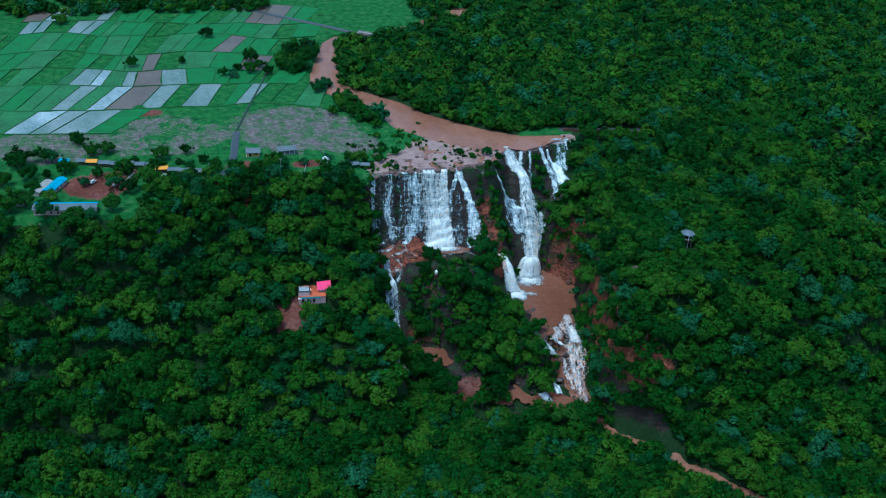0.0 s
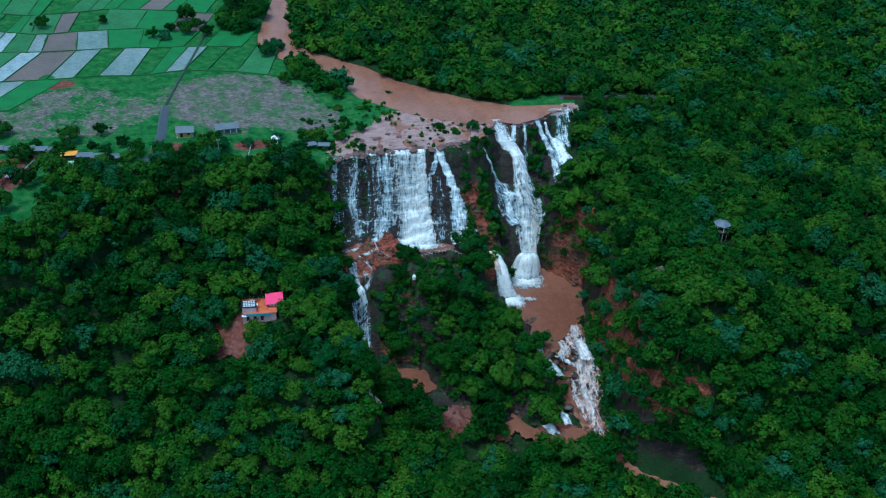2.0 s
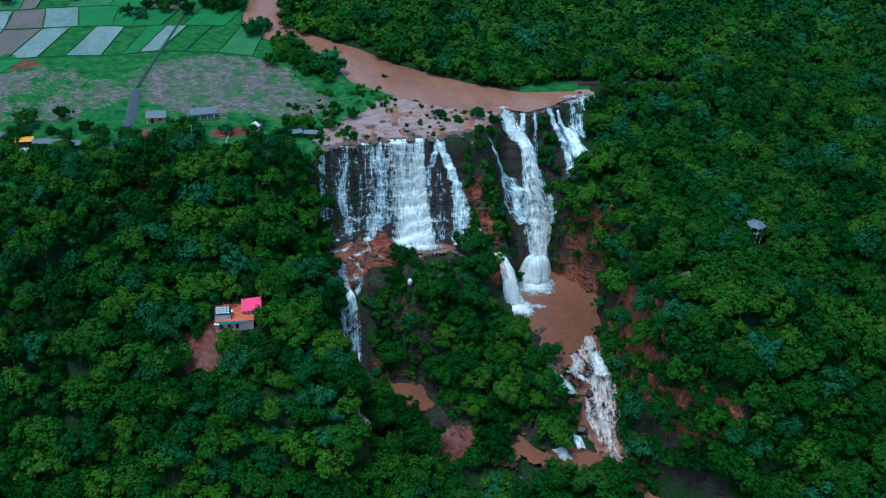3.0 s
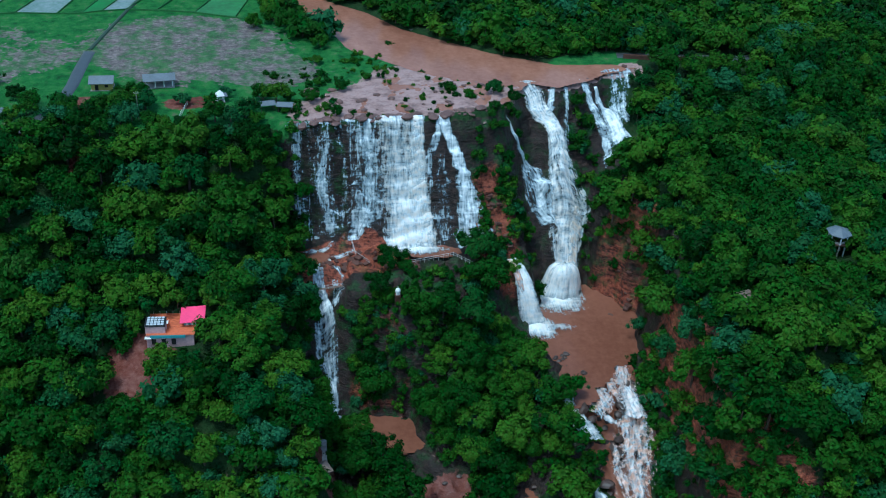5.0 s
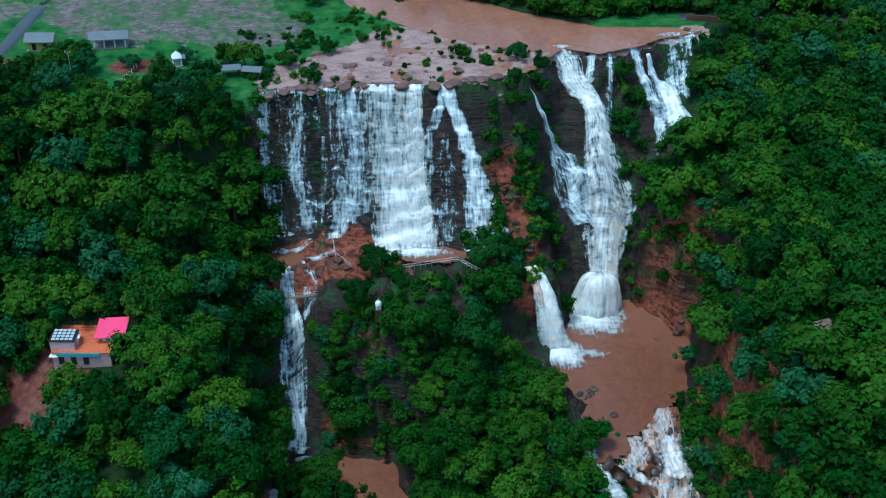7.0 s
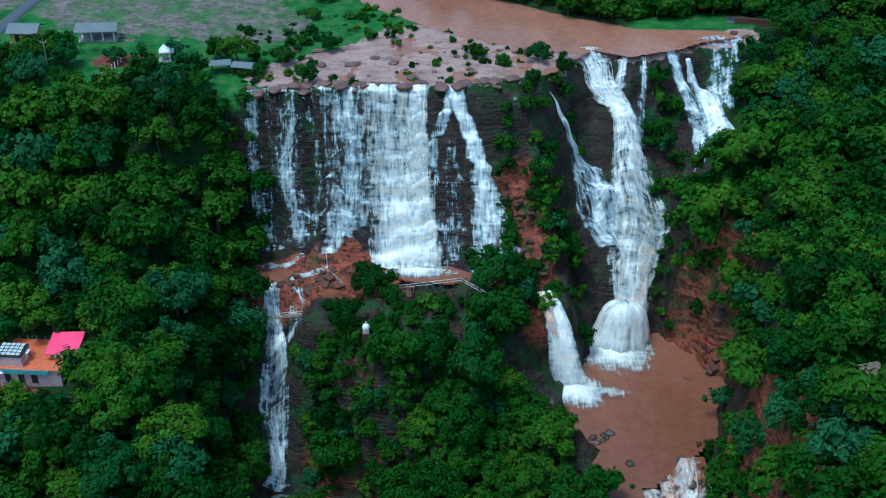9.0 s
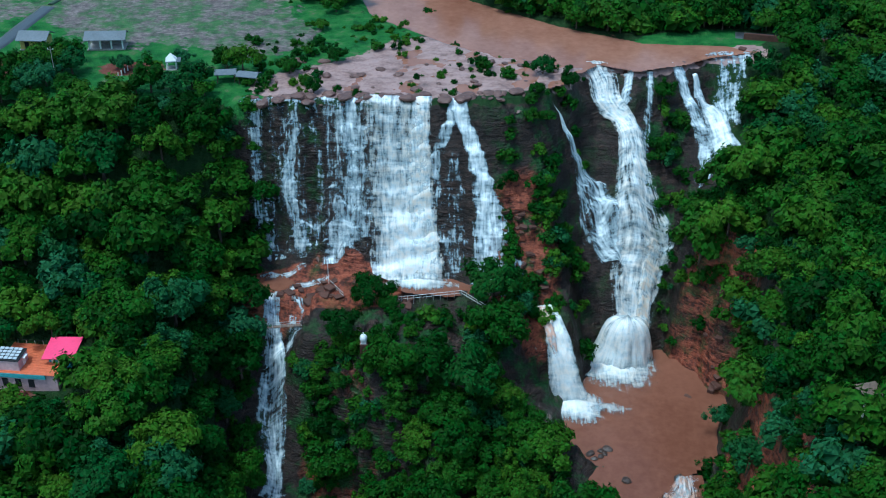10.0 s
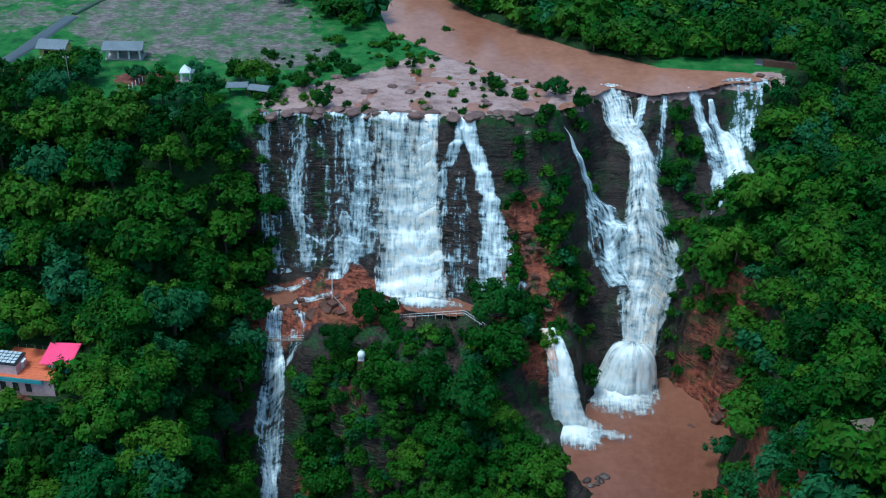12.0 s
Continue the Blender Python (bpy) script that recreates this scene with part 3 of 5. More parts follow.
ribbon("waterfall_curtain", [(15.4, 1.2, 1.5), (15.8, -0.3, 1.5), (17.6, -1.6, 1.3), (19.4, -4.6, 1.7), (20.9, -7.5, 3.0), (21.8, -11.8, 5.2)], "fanning white fall beside a dark rock face", (0.95, 0.98, 0.94, 0.84, 0.76, 0.78), 56, 0.45, rows=110)
ribbon("tall_waterfall", [(37.4, 18.0, 3.0), (38.1, 15.6, 2.9), (39.4, 11.8, 2.4), (42.0, 10.3, 1.7), (43.4, 7.5, 2.2), (44.2, 3.9, 3.4), (45.0, 0.5, 4.7), (45.4, -1.3, 5.4), (44.4, -3.4, 4.7), (43.6, -6.0, 3.6), (43.6, -7.5, 3.1), (43.0, -9.2, 3.0)],
       "tall brown-white fall plunging to the pool", (0.6, 0.9, 0.96, 0.92, 0.82, 0.8, 0.84, 0.98, 1.12), 66, 0.7, earth=0.55, rows=150, pool=-39.0)
ribbon("tall_waterfall", [(47.2, -0.6, 1.2), (46.9, -1.8, 1.6), (46.2, -3.6, 1.5), (45.6, -5.6, 1.2), (45.0, -8.4, 1.2)], "cream-brown edge of the tall fall", (0.4, 0.8, 0.95, 0.9), 20, 1.0, earth=1.1, rows=60)
ribbon("tall_waterfall", [(31.2, 5.2, 1.0), (33.4, 5.6, 1.8), (36.2, 4.4, 3.0), (38, 2.2, 3.6), (39.4, -1, 3.9), (41.8, -3.4, 2.6)], "slanting blue-white side cascade joining the tall fall", (0.95, 0.88, 0.76, 0.7, 0.7, 0.76), 50, 0.5, rows=110, earth=0)
ribbon("tall_waterfall", [(43.2, 15.2, 0.9), (42.9, 13.5, 0.9), (42.2, 10.8, 1.1)], "thin white strand beside the tall fall", (0.9, 0.84, 0.8), 14)
ribbon("tall_waterfall", [(46.4, 15.4, 0.7), (46.2, 12, 0.7), (45.4, 6.5, 1.0), (46.4, 2.5, 1.2)], "faint trickle on the dark rock face", (0.7, 0.55, 0.45, 0.5), 12)
ribbon("far_waterfall", [(51.0, 17.6, 1.0), (51.8, 15.4, 1.2), (54, 13.8, 1.5), (55.8, 9.7, 1.9), (54.8, 3, 1.5)], "slanting blue-white strand of the far fall", (0.85, 0.8, 0.78, 0.74, 0.66), 26, rows=90, earth=0)
ribbon("far_waterfall", [(60.3, 22.2, 4.2), (60.3, 20.3, 4.0), (59.8, 15.7, 2.8), (59.4, 10.5, 1.6)], "blue-white curtain over a straight lip", (0.68, 0.66, 0.66, 0.7), 44, rows=80, earth=0)
ribbon("far_waterfall", [(54.4, 16.6, 0.8), (55.0, 15.1, 1.1), (57.2, 13.2, 1.9), (58.9, 7.2, 1.9)], "thick white chute below the far lip", (0.95, 1.0, 1.0, 0.95), 24, 0.5, rows=80)
ribbon("side_fall", [(28.9, -14.2, 1.5, -27.0), (29.8, -16.8, 1.6, -27.6), (30.6, -18.6, 1.9, -29.4), (31.4, -20.3, 2.2, -32.4), (32.2, -21.6, 2.7, -36.0), (32.9, -22.5, 3.5, -39.2)], "short thick fall spilling off the middle ledge", (0.95, 1.02, 1.05, 1.02, 0.9), 34, 0.4, 80, 0.4, 0.45, -39.2, material=M_SPRAY)
ribbon("side_fall", [(28.4, -15.0, 0.8, -26.7), (29.0, -17.3, 0.9, -27.3), (29.7, -19.2, 0.8, -29.2), (30.4, -20.8, 0.5, -32.0)], "orange-brown water at the edge of the side fall", (1.0, 1.15, 0.95, 0.6), 10, 0.4, 40, 0.1, 2.0, material=M_RAPID)
ribbon("lower_waterfall", [(-12.5, -12.4, 1.2), (-12.4, -16, 1.4), (-11.9, -21, 2.2), (-11.9, -26, 2.6), (-11.0, -30, 1.4), (-11.2, -34, 2.0)], "narrow white fall down the wooded cleft", (0.8, 0.78, 0.72, 0.7, 0.68), 44, 0.6, rows=100)
ribbon("lower_waterfall", [(-8.6, -13.5, 0.9), (-8.4, -17, 1.3), (-8.8, -21, 1.2)], "thin white strand beside the narrow fall", (0.52, 0.48, 0.4), 16)

ribbon("ledge_rill", [(-8.0, -6.6, 0.5), (-10.4, -8.2, 0.7), (-13.4, -9.2, 0.8), (-16.2, -11.6, 0.5)], "white rill spreading over the red ledge", (0.4, 0.52, 0.5, 0.4), 14, 0.15, 40, 0.06, 0.4, across=False)
ribbon("ledge_rill", [(-3.0, -7.4, 0.4), (-5.0, -9.4, 0.5), (-8.8, -10.6, 0.6), (-11.8, -12.2, 0.6)], "white rill spreading over the red ledge", (0.4, 0.48, 0.5, 0.5), 14, 0.15, 40, 0.06, 0.4, across=False)


def foam(cx, cy, rx, ry, z, label, flow=0.9, earth=0.5):
    """Froth spreading on a pool from the foot of a fall."""
    a, r = np.meshgrid(np.linspace(0, 2 * np.pi, 49), np.linspace(0, 1, 14))
    k = 1 + 0.25 * fbm(np.cos(a) * 3, np.sin(a) * 3, 67, 1.5, 3)
    x, y = cx + rx * r * k * np.cos(a), cy + ry * r * k * np.sin(a)
    zz = z + 0.1 + 1.1 * (1 - r) ** 2 + 0.2 * (1 - r) * fbm(x, y, 69, 1.2, 3)
    me = mesh_np("pool_foam", np.stack([x, y, zz], -1).reshape(-1, 3), grid_faces(*x.shape), M_SPRAY, {"flow": (1.15 * flow * (1 - r) ** 0.85 + 0.1 + 0.16 * fbm(x, y, 77, 1.8, 4) * r).ravel(), "earth": np.full(x.size, earth)}, np.stack([x, y], -1).reshape(-1, 2))
    tagged(new("pool_foam", me), label, "foam", kind="structure")


def plume(cx, cy, top, low, radius, label, flow=1.0, earth=0.4):
    """Water thrown off a ledge in a rounded curtain, falling to a pool."""
    t, a = np.meshgrid(np.linspace(0, 1, 60), np.linspace(-1.9, 1.9, 60), indexing="ij")
    wave = fbm(a * 5, t * 2, 73, 1.1, 4)
    r = radius * (1 - (1 - t) ** 3) ** 0.6 * (1 + 0.16 * wave * t + 0.05 * fbm(a * 9, t * 5, 79, 1.0, 4)) * (1 + 0.4 * t ** 4 * (1 - 0.5 * np.sin(a)))
    x, y = cx + r * np.sin(a), cy - 0.85 * r * np.cos(a)
    z = top + (low - top) * t ** 1.45 + 0.55 * wave * (1 - t) - 0.5 * np.abs(np.sin(a)) * (1 - t)
    fl = flow - 0.32 * smooth01(t, 0.75, 1.0) - 0.3 * smooth01(-t, -0.12, 0.0) + 0.2 * fbm(a * 6, t * 3, 75, 1.2, 3) - 0.3 * smooth01(np.abs(a), 1.3, 1.9)
    me = mesh_np("tall_waterfall", np.stack([x, y, z], -1).reshape(-1, 3), grid_faces(60, 60), M_SPRAY, {"flow": fl.ravel(), "earth": np.full(x.size, earth)},
                 np.stack([a * radius, (top - low) * t], -1).reshape(-1, 2))
    tagged(new("tall_waterfall", me), label, "waterfall", kind="structure")


plume(42.3, -10.2, -31.2, -39.3, 4.0, "rounded white curtain thrown off the last ledge")
foam(40.2, -13.2, 9.5, 8.0, -39.2, "white foam at the foot of the tall fall", 1.0)
foam(33.4, -23.2, 6.6, 5.4, -39.2, "white foam at the foot of the side fall", 1.05)
foam(38.2, -23.8, 7.0, 3.0, -39.25, "thin foam drifting over the pool", 0.6)
foam(9.6, -11.2, 8.0, 2.6, -25.4, "white foam at the foot of the main fall")
foam(21.8, -13.6, 3.8, 1.3, -25.4, "white foam on the ledge pond", 0.75)
foam(-13, -9, 4.2, 1.3, -25.75, "white foam on the side pond", 0.6)
foam(-10.6, -35, 3.2, 2.0, -49.4, "white foam below the narrow fall", 0.7)
ribbon("rapids_bed", [(45.5, -37.5, 4.5), (42.8, -42, 8.4), (43.4, -50, 8.6), (43.6, -58, 5.2), (44.6, -64, 2.4), (45, -68, 0.8)], "brown broken water running down the rapids", (1, 1), 40, 0.1, 70, 0.3, 0.5, -39.45, 0.42, material=M_POOL)
RAPID = "white rapids tumbling between dark boulders"
ribbon("rapids", [(48.0, -38.2, 0.8), (48.2, -41.0, 2.4), (47.8, -44.4, 3.9), (47.0, -48.2, 4.2), (46.4, -53.4, 4.8), (45.2, -57.1, 5.0), (44.6, -60.6, 3.8), (44.8, -65.2, 2.4), (45.3, -69.2, 1.5)], RAPID, (0.5, 0.58, 0.66, 0.7, 0.68, 0.68, 0.64, 0.58), 50, 0.6, 130, 0.9, 1.1, -38.95, 0.36, material=M_RAPID)
ribbon("rapids", [(47.0, -38.4, 0.8), (46.0, -40.8, 1.8), (44.6, -43.0, 2.6), (42.0, -45.8, 2.8), (38.6, -49.2, 2.2)], RAPID, (0.46, 0.58, 0.64, 0.66, 0.56), 28, 0.5, 90, 0.6, 1.1, -38.9, 0.12, False, material=M_RAPID)
ribbon("rapids", [(45.6, -44.5, 1.6), (46.2, -47.5, 2.4), (47.0, -51, 2.2)], "thin foam skirting a boulder", (0.62, 0.74, 0.76), 22, 0.4, 50, 0.5, 0.6, -39.0, 0.3, material=M_RAPID)
ribbon("rapids", [(33.6, -46.6, 1.3), (34.4, -49.0, 1.5), (35.6, -51.8, 2.1), (37.8, -54, 1.7)], "white side channel of the rapids", (0.6, 0.78, 0.84, 0.74), 26, 0.5, 60, 0.5, 0.3, -38.9, 0.4, material=M_RAPID)
ribbon("rapids", [(38.6, -49.4, 1.2), (40.2, -50.6, 1.2), (42.6, -51.4, 1.0)], "thin foam skirting a boulder", (0.7, 0.75, 0.6), 18, 0.4, 30, 0.4, 0.3, -39.6, 0.4, False, material=M_RAPID)
ribbon("rapids", [(36.3, -58.6, 1.1), (38.1, -63.8, 1.2)], "small white step in the shallows", (0.66, 0.8), 16, 0.5, 30, 0.4, material=M_RAPID)
ribbon("rapids", [(32, -62.8, 1.7), (34.5, -66, 1.5)], "small white step in the shallows", (0.66, 0.75), 16, 0.5, 30, 0.4, material=M_RAPID)
ribbon("rapids", [(20.2, -55, 1.2), (19.5, -58.8, 1.4)], "small white step in the shallows", (0.66, 0.7), 16, 0.5, 30, 0.4, material=M_RAPID)


# ---- flowing stream below the rapids ----
def stream_sheet():
    p = np.array(STREAM, float)
    k = np.linspace(0, len(p) - 1, 120)
    cx, cy, hw = (np.interp(k, np.arange(len(p)), p[:, i]) for i in range(3))
    tx, ty = np.gradient(cx), np.gradient(cy)
    ln = np.hypot(tx, ty)
    u = np.linspace(-1.25, 1.25, 9)
    x, y = cx[:, None] - (ty / ln * hw)[:, None] * u, cy[:, None] + (tx / ln * hw)[:, None] * u
    z = (np.minimum.accumulate(height(cx, cy)) + 0.75)[:, None] + 0.06 * fbm(x, y, 71, 2, 3)
    me = mesh_np("stream", np.stack([x, y, z], -1).reshape(-1, 3), grid_faces(120, 9), M_RIVER)
    tagged(new("stream", me), "muddy brown stream leaving the gorge", "water", kind="structure")


stream_sheet()


# ---- trees ----
def tree_template(seed, cards, lobes=12, spray=0.074):
    """Crown of unit radius over its own foot: leaf sprays on uneven lobes; trunk with limbs. Arrays."""
    r = np.random.default_rng(seed)
    k = np.arange(lobes)
    ang = k * 2.39996 + 0.5 * r.normal(size=lobes)
    up = np.clip(0.04 + 0.96 * (k + 0.5) / lobes + 0.06 * r.normal(size=lobes), 0, 1)
    reach = (0.72 + 0.16 * r.normal(size=lobes)) * (0.8 + 0.4 * (np.sin(ang * 2 + seed) * 0.5 + 0.5))
    flat = np.sqrt(1 - up ** 2) * reach
    c = np.stack([flat * np.cos(ang), flat * np.sin(ang), 1.0 + 0.72 * up * reach], 1)
    lr = (0.23 + 0.15 * r.random(lobes)) * np.sqrt(20 / lobes) ** 0.9
    per = r.choice(lobes, cards, p=lr ** 2 / (lr ** 2).sum())
    d = r.normal(size=(cards, 3))
    d[:, 2] = np.abs(d[:, 2]) * 1.15 - 0.3
    d += 0.7 * (c - [0, 0, 1.0])[per]
    d /= np.linalg.norm(d, axis=1)[:, None]
    pos = c[per] + d * (lr[per] * (0.86 + 0.34 * r.random(cards) ** 2))[:, None]
    out = c[per] - [0, 0, 0.9]
    nrm = 0.8 * d + 0.5 * out / np.linalg.norm(out, axis=1)[:, None] + 0.28 * r.normal(size=(cards, 3))
    nrm[:, 2] += 0.25
    nrm /= np.linalg.norm(nrm, axis=1)[:, None]
    a = np.cross(nrm, r.normal(size=(cards, 3)))
    a /= np.linalg.norm(a, axis=1)[:, None]
    b = np.cross(nrm, a)
    size = (spray * (0.6 + 0.9 * r.random(cards)))[:, None]
    bend = nrm * size * 0.4
    tri = np.stack([pos - a * size * 1.15 - bend, pos + a * size * 0.95 - b * size * 0.9 - bend, pos + b * size * 1.25 + bend * 0.5], 1).reshape(-1, 3)
    verts, quads = [tri], [np.arange(cards * 3).reshape(-1, 3)]
    n = cards * 3
    ring = 4
    t = np.linspace(0, 2 * np.pi, ring, endpoint=False)
    i = np.arange(ring)
    for k in range(lobes):
        vs = [np.stack([np.cos(t + j * 0.7) * np.cos(ph), np.sin(t + j * 0.7) * np.cos(ph), np.full(ring, np.sin(ph))], 1) for j, ph in enumerate((-0.6, 0.45))]
        vs = np.concatenate(vs + [np.array([[0, 0, 1.0]])]) * (lr[k] * (0.72 + 0.15 * r.random((2 * ring + 1, 1)))) + c[k]
        quads.append(np.concatenate([np.stack([i, (i + 1) % ring, ring + (i + 1) % ring], 1), np.stack([i, ring + (i + 1) % ring, ring + i], 1),
                                     np.stack([ring + i, ring + (i + 1) % ring, np.full(ring, 2 * ring)], 1)]) + n)
        verts.append(vs)
        n += len(vs)
    crown = (np.concatenate(verts), np.concatenate(quads))
    tv, tq, n = [], [], 0
    limbs = [((0, 0, 0), (0.04, 0.02, 0.75), 0.07, 0.05), ((0.04, 0.02, 0.75), (0.02, 0, 1.5), 0.05, 0.02)]
    for k in range(4):
        limbs.append(((0.04, 0.02, 0.6 + 0.08 * k), tuple(c[k] - [0, 0, 0.1]), 0.035, 0.012))
    for p0, p1, r0, r1 in limbs:
        p0, p1 = np.array(p0, float), np.array(p1, float)
        t = np.linspace(0, 2 * np.pi, 5, endpoint=False)
        ax = (p1 - p0) / np.linalg.norm(p1 - p0)
        e1 = np.cross(ax, [0.3, 1, 0.2])
        e1 /= np.linalg.norm(e1)
        e2 = np.cross(ax, e1)
        circle = np.cos(t)[:, None] * e1 + np.sin(t)[:, None] * e2
        tv.append(np.concatenate([p0 + circle * r0, p1 + circle * r1]))
        i = np.arange(5)
        tq.append(np.stack([i, (i + 1) % 5, (i + 1) % 5 + 5, i + 5], 1) + n)
        n += 10
    return crown, (np.concatenate(tv), np.concatenate(tq))


NEAR = [tree_template(100 + k, 1050, 24, 0.055) for k in range(6)]
MID = [tree_template(200 + k, 500, 18, 0.068) for k in range(8)]
FAR = [tree_template(300 + k, 125, 7, 0.125) for k in range(7)]


def scatter(x0, x1, y0, y1, step, seed):
    r = np.random.default_rng(seed)
    xs, ys = np.meshgrid(np.arange(x0, x1, step), np.arange(y0, y1, step))
    xs, ys = xs.ravel() + (r.random(xs.size) - 0.5) * step * 0.95, ys.ravel() + (r.random(ys.size) - 0.5) * step * 0.95
    return xs, ys


def wooded(x, y):
    """Chance of a tree at a place."""
    z = sections_height(x, y)
    rim = rim_y(x)
    river = near_line(x, y, RIVER)
    chance = np.zeros_like(x)
    left = (x < np.interp(-y, [-4, 12, 16, 34, 38, 44, 50, 60, 66, 70], [-17.6, -16.6, -14.6, -14, -9, -4.5, -2, 2, 6, 10])) & (y < rim + 1)
    chance[left] = 1
    chance[(x < -24) & (x > -62) & (y > -1.5)] = 0
    chance[(x < -14) & (x > -62) & (y >= rim - 1) & (y < 3.5)] = 0.35
    chance[(x <= -62) & (x > -92) & (y >= rim - 1) & (y < 4)] = 0.6
    chance[(x < -100) & (x > -132) & (y < -13) & (y > -19)] = 0.25
    chance[(x > 51.6) & (y < 6) & (z > np.where(y > -21, -26, np.where(y > -46, -37, -31)))] = 1
    chance[(x > 61) & (y < 17)] = 1
    right_bank = (y > 15) & (x > 36) & (river > 1.2) & ~((x < 70) & (y < 30))
    chance[right_bank] = 1
    chance[(y > 30) & (x > -20) & (river > 0.8) & (x > np.interp(y, [25, 32, 43, 56, 70, 80, 124, 160], [37, 27, 15, 7.5, -6.5, -14.5, -8, 60]))] = 1
    isle = (x > -6.5) & (x < np.interp(-y, [15, 24, 30, 34, 41, 49, 60], [23, 23, 24.5, 27.5, 31.4, 31, 32])) & (y < np.interp(x, [-7, 5, 7, 17, 19, 26], [-23.5, -24.5, -28.5, -28.5, -19, -17]) - 1.2 * np.sin(x * 0.9)) & (y > -60) & (z > -49.5 + 0.9 * (x < 6)) & ((x > 6) | (y > -33.5))
    chance[isle] = 1
    chance[(x > 19) & (x < 25) & (y < -16) & (y > -20)] = 0.6
    chance[np.hypot((x - 2.5) / 3.2, (y + 30.2) / 4.8) < 1] = 0
    chance[(x > -20) & (x < 66) & (y < np.interp(x, [-20, 5, 15, 25, 36, 44, 50], [-62, -65.5, -68, -70.5, -72, -71, -70]))] = 1
    chance[(x > 50.5) & (x < 74) & (z < -35) & (y < -48)] = 1
    chance[(x > 49.5) & (x < 70) & (z < -29.5) & (z > -35) & (y < -50)] = 0
    chance[np.hypot((x + 16.2) / 2.6, (y + 61.8) / 4.4) < 1] = 0
    chance[(near_line(x, y + np.where(y < -68, 2.2, 0), STREAM) < np.where(y < -80, 0.9, np.where(y < -69, -0.5, 0.8)))] = 0
    chance[near_line(x, y, [(51.5, 15, 1), (56, 10, 2), (55, 3, 2)]) < 1.5] = 0
    chance[near_line(x, y, [(56, 14, 2), (60, 8, 2)]) < 1.0] = 0
    chance[(x > 14) & (x < 33) & (y < -44) & (y > -55)] = 1
    chance[(x > 3) & (x < 40) & (y <= -55) & (y > -68) & (z < -50)] = 0.1
    chance[(x < -17) & (x > -22) & (y > -12) & (y < 2)] = 1
    chance[np.hypot((x + 41.5) / 7.0, (y + 35.0) / 5.0) < 1] = 0
    chance[np.hypot((x + 49) / 4.8, (y + 40.5) / 4.4) < 1] = 0
    chance[(np.abs(x + 113) < 21) & (y > -14.5) & (y < 26)] = 0.1
    chance[np.hypot((x + 17.5) / 4.5, (y - 3) / 4.5) < 1] = 0
    chance[np.hypot((x + 16) / 3.6, (y + 62) / 4.8) < 1] = 0
    chance[(x > -16.6) & (x < -14) & (y > -64) & (y < -48)] = 0
    chance[np.hypot((x - 86.5) / 3.2, (y + 43.4) / 4.6) < 1] = 0
    chance[np.hypot((x - 63.5) / 3.0, (y + 54.6) / 4.8) < 1] = 0
    chance[(near_line(x, y, [(40, 118, 0), (48, 100, 0), (57, 72, 0), (60, 60, 0)]) < 1.6)] = 0
    chance[(near_line(x, y, [(64, 29, 0), (77, 26.5, 0), (92, 24, 0)]) < 3.2)] = 0
    chance[(y > 168) & (x < -32)] = 0.8
    chance[(x < -2) & (x > -34) & (y > 92) & (y < 122) & (river > 2.5)] = 0.5
    chance[(x > -16) & (x < -3) & (y > 42) & (y < 66) & (river > 1.5)] = 0.6
    return chance


forest = []  # x, y, foot, crown radius, template, yaw, tint
def plant(x, y, chance, seed, lo, hi):
    r = np.random.default_rng(seed)
    ok = r.random(x.size) < chance
    x, y = x[ok], y[ok]
    n = x.size
    patch = fbm(x, y, 81, 22, 3)
    return np.stack([x, y, height(x, y) - 0.1, lo + (hi - lo) * r.random(n) ** 1.3, r.random(n), r.random(n) * 6.283, (r.random(n) * 0.8 + 0.2 * patch) % 1.0], 1)


xs, ys = scatter(-170, 150, -125, 34, 4.05, 1)
near_set = plant(xs, ys, wooded(xs, ys), 2, 2.5, 4.7)
near_set[:, 3] *= 1 + 0.12 * smooth01(-near_set[:, 1], 40, 90)
xs, ys = scatter(150, 250, -112, 34, 5.4, 15)
east_set = plant(xs, ys, wooded(xs, ys), 16, 2.9, 4.4)
xs, ys = scatter(-160, 300, 34, 200, 4.7, 3)
far_set = plant(xs, ys, wooded(xs, ys), 4, 2.9, 4.4)
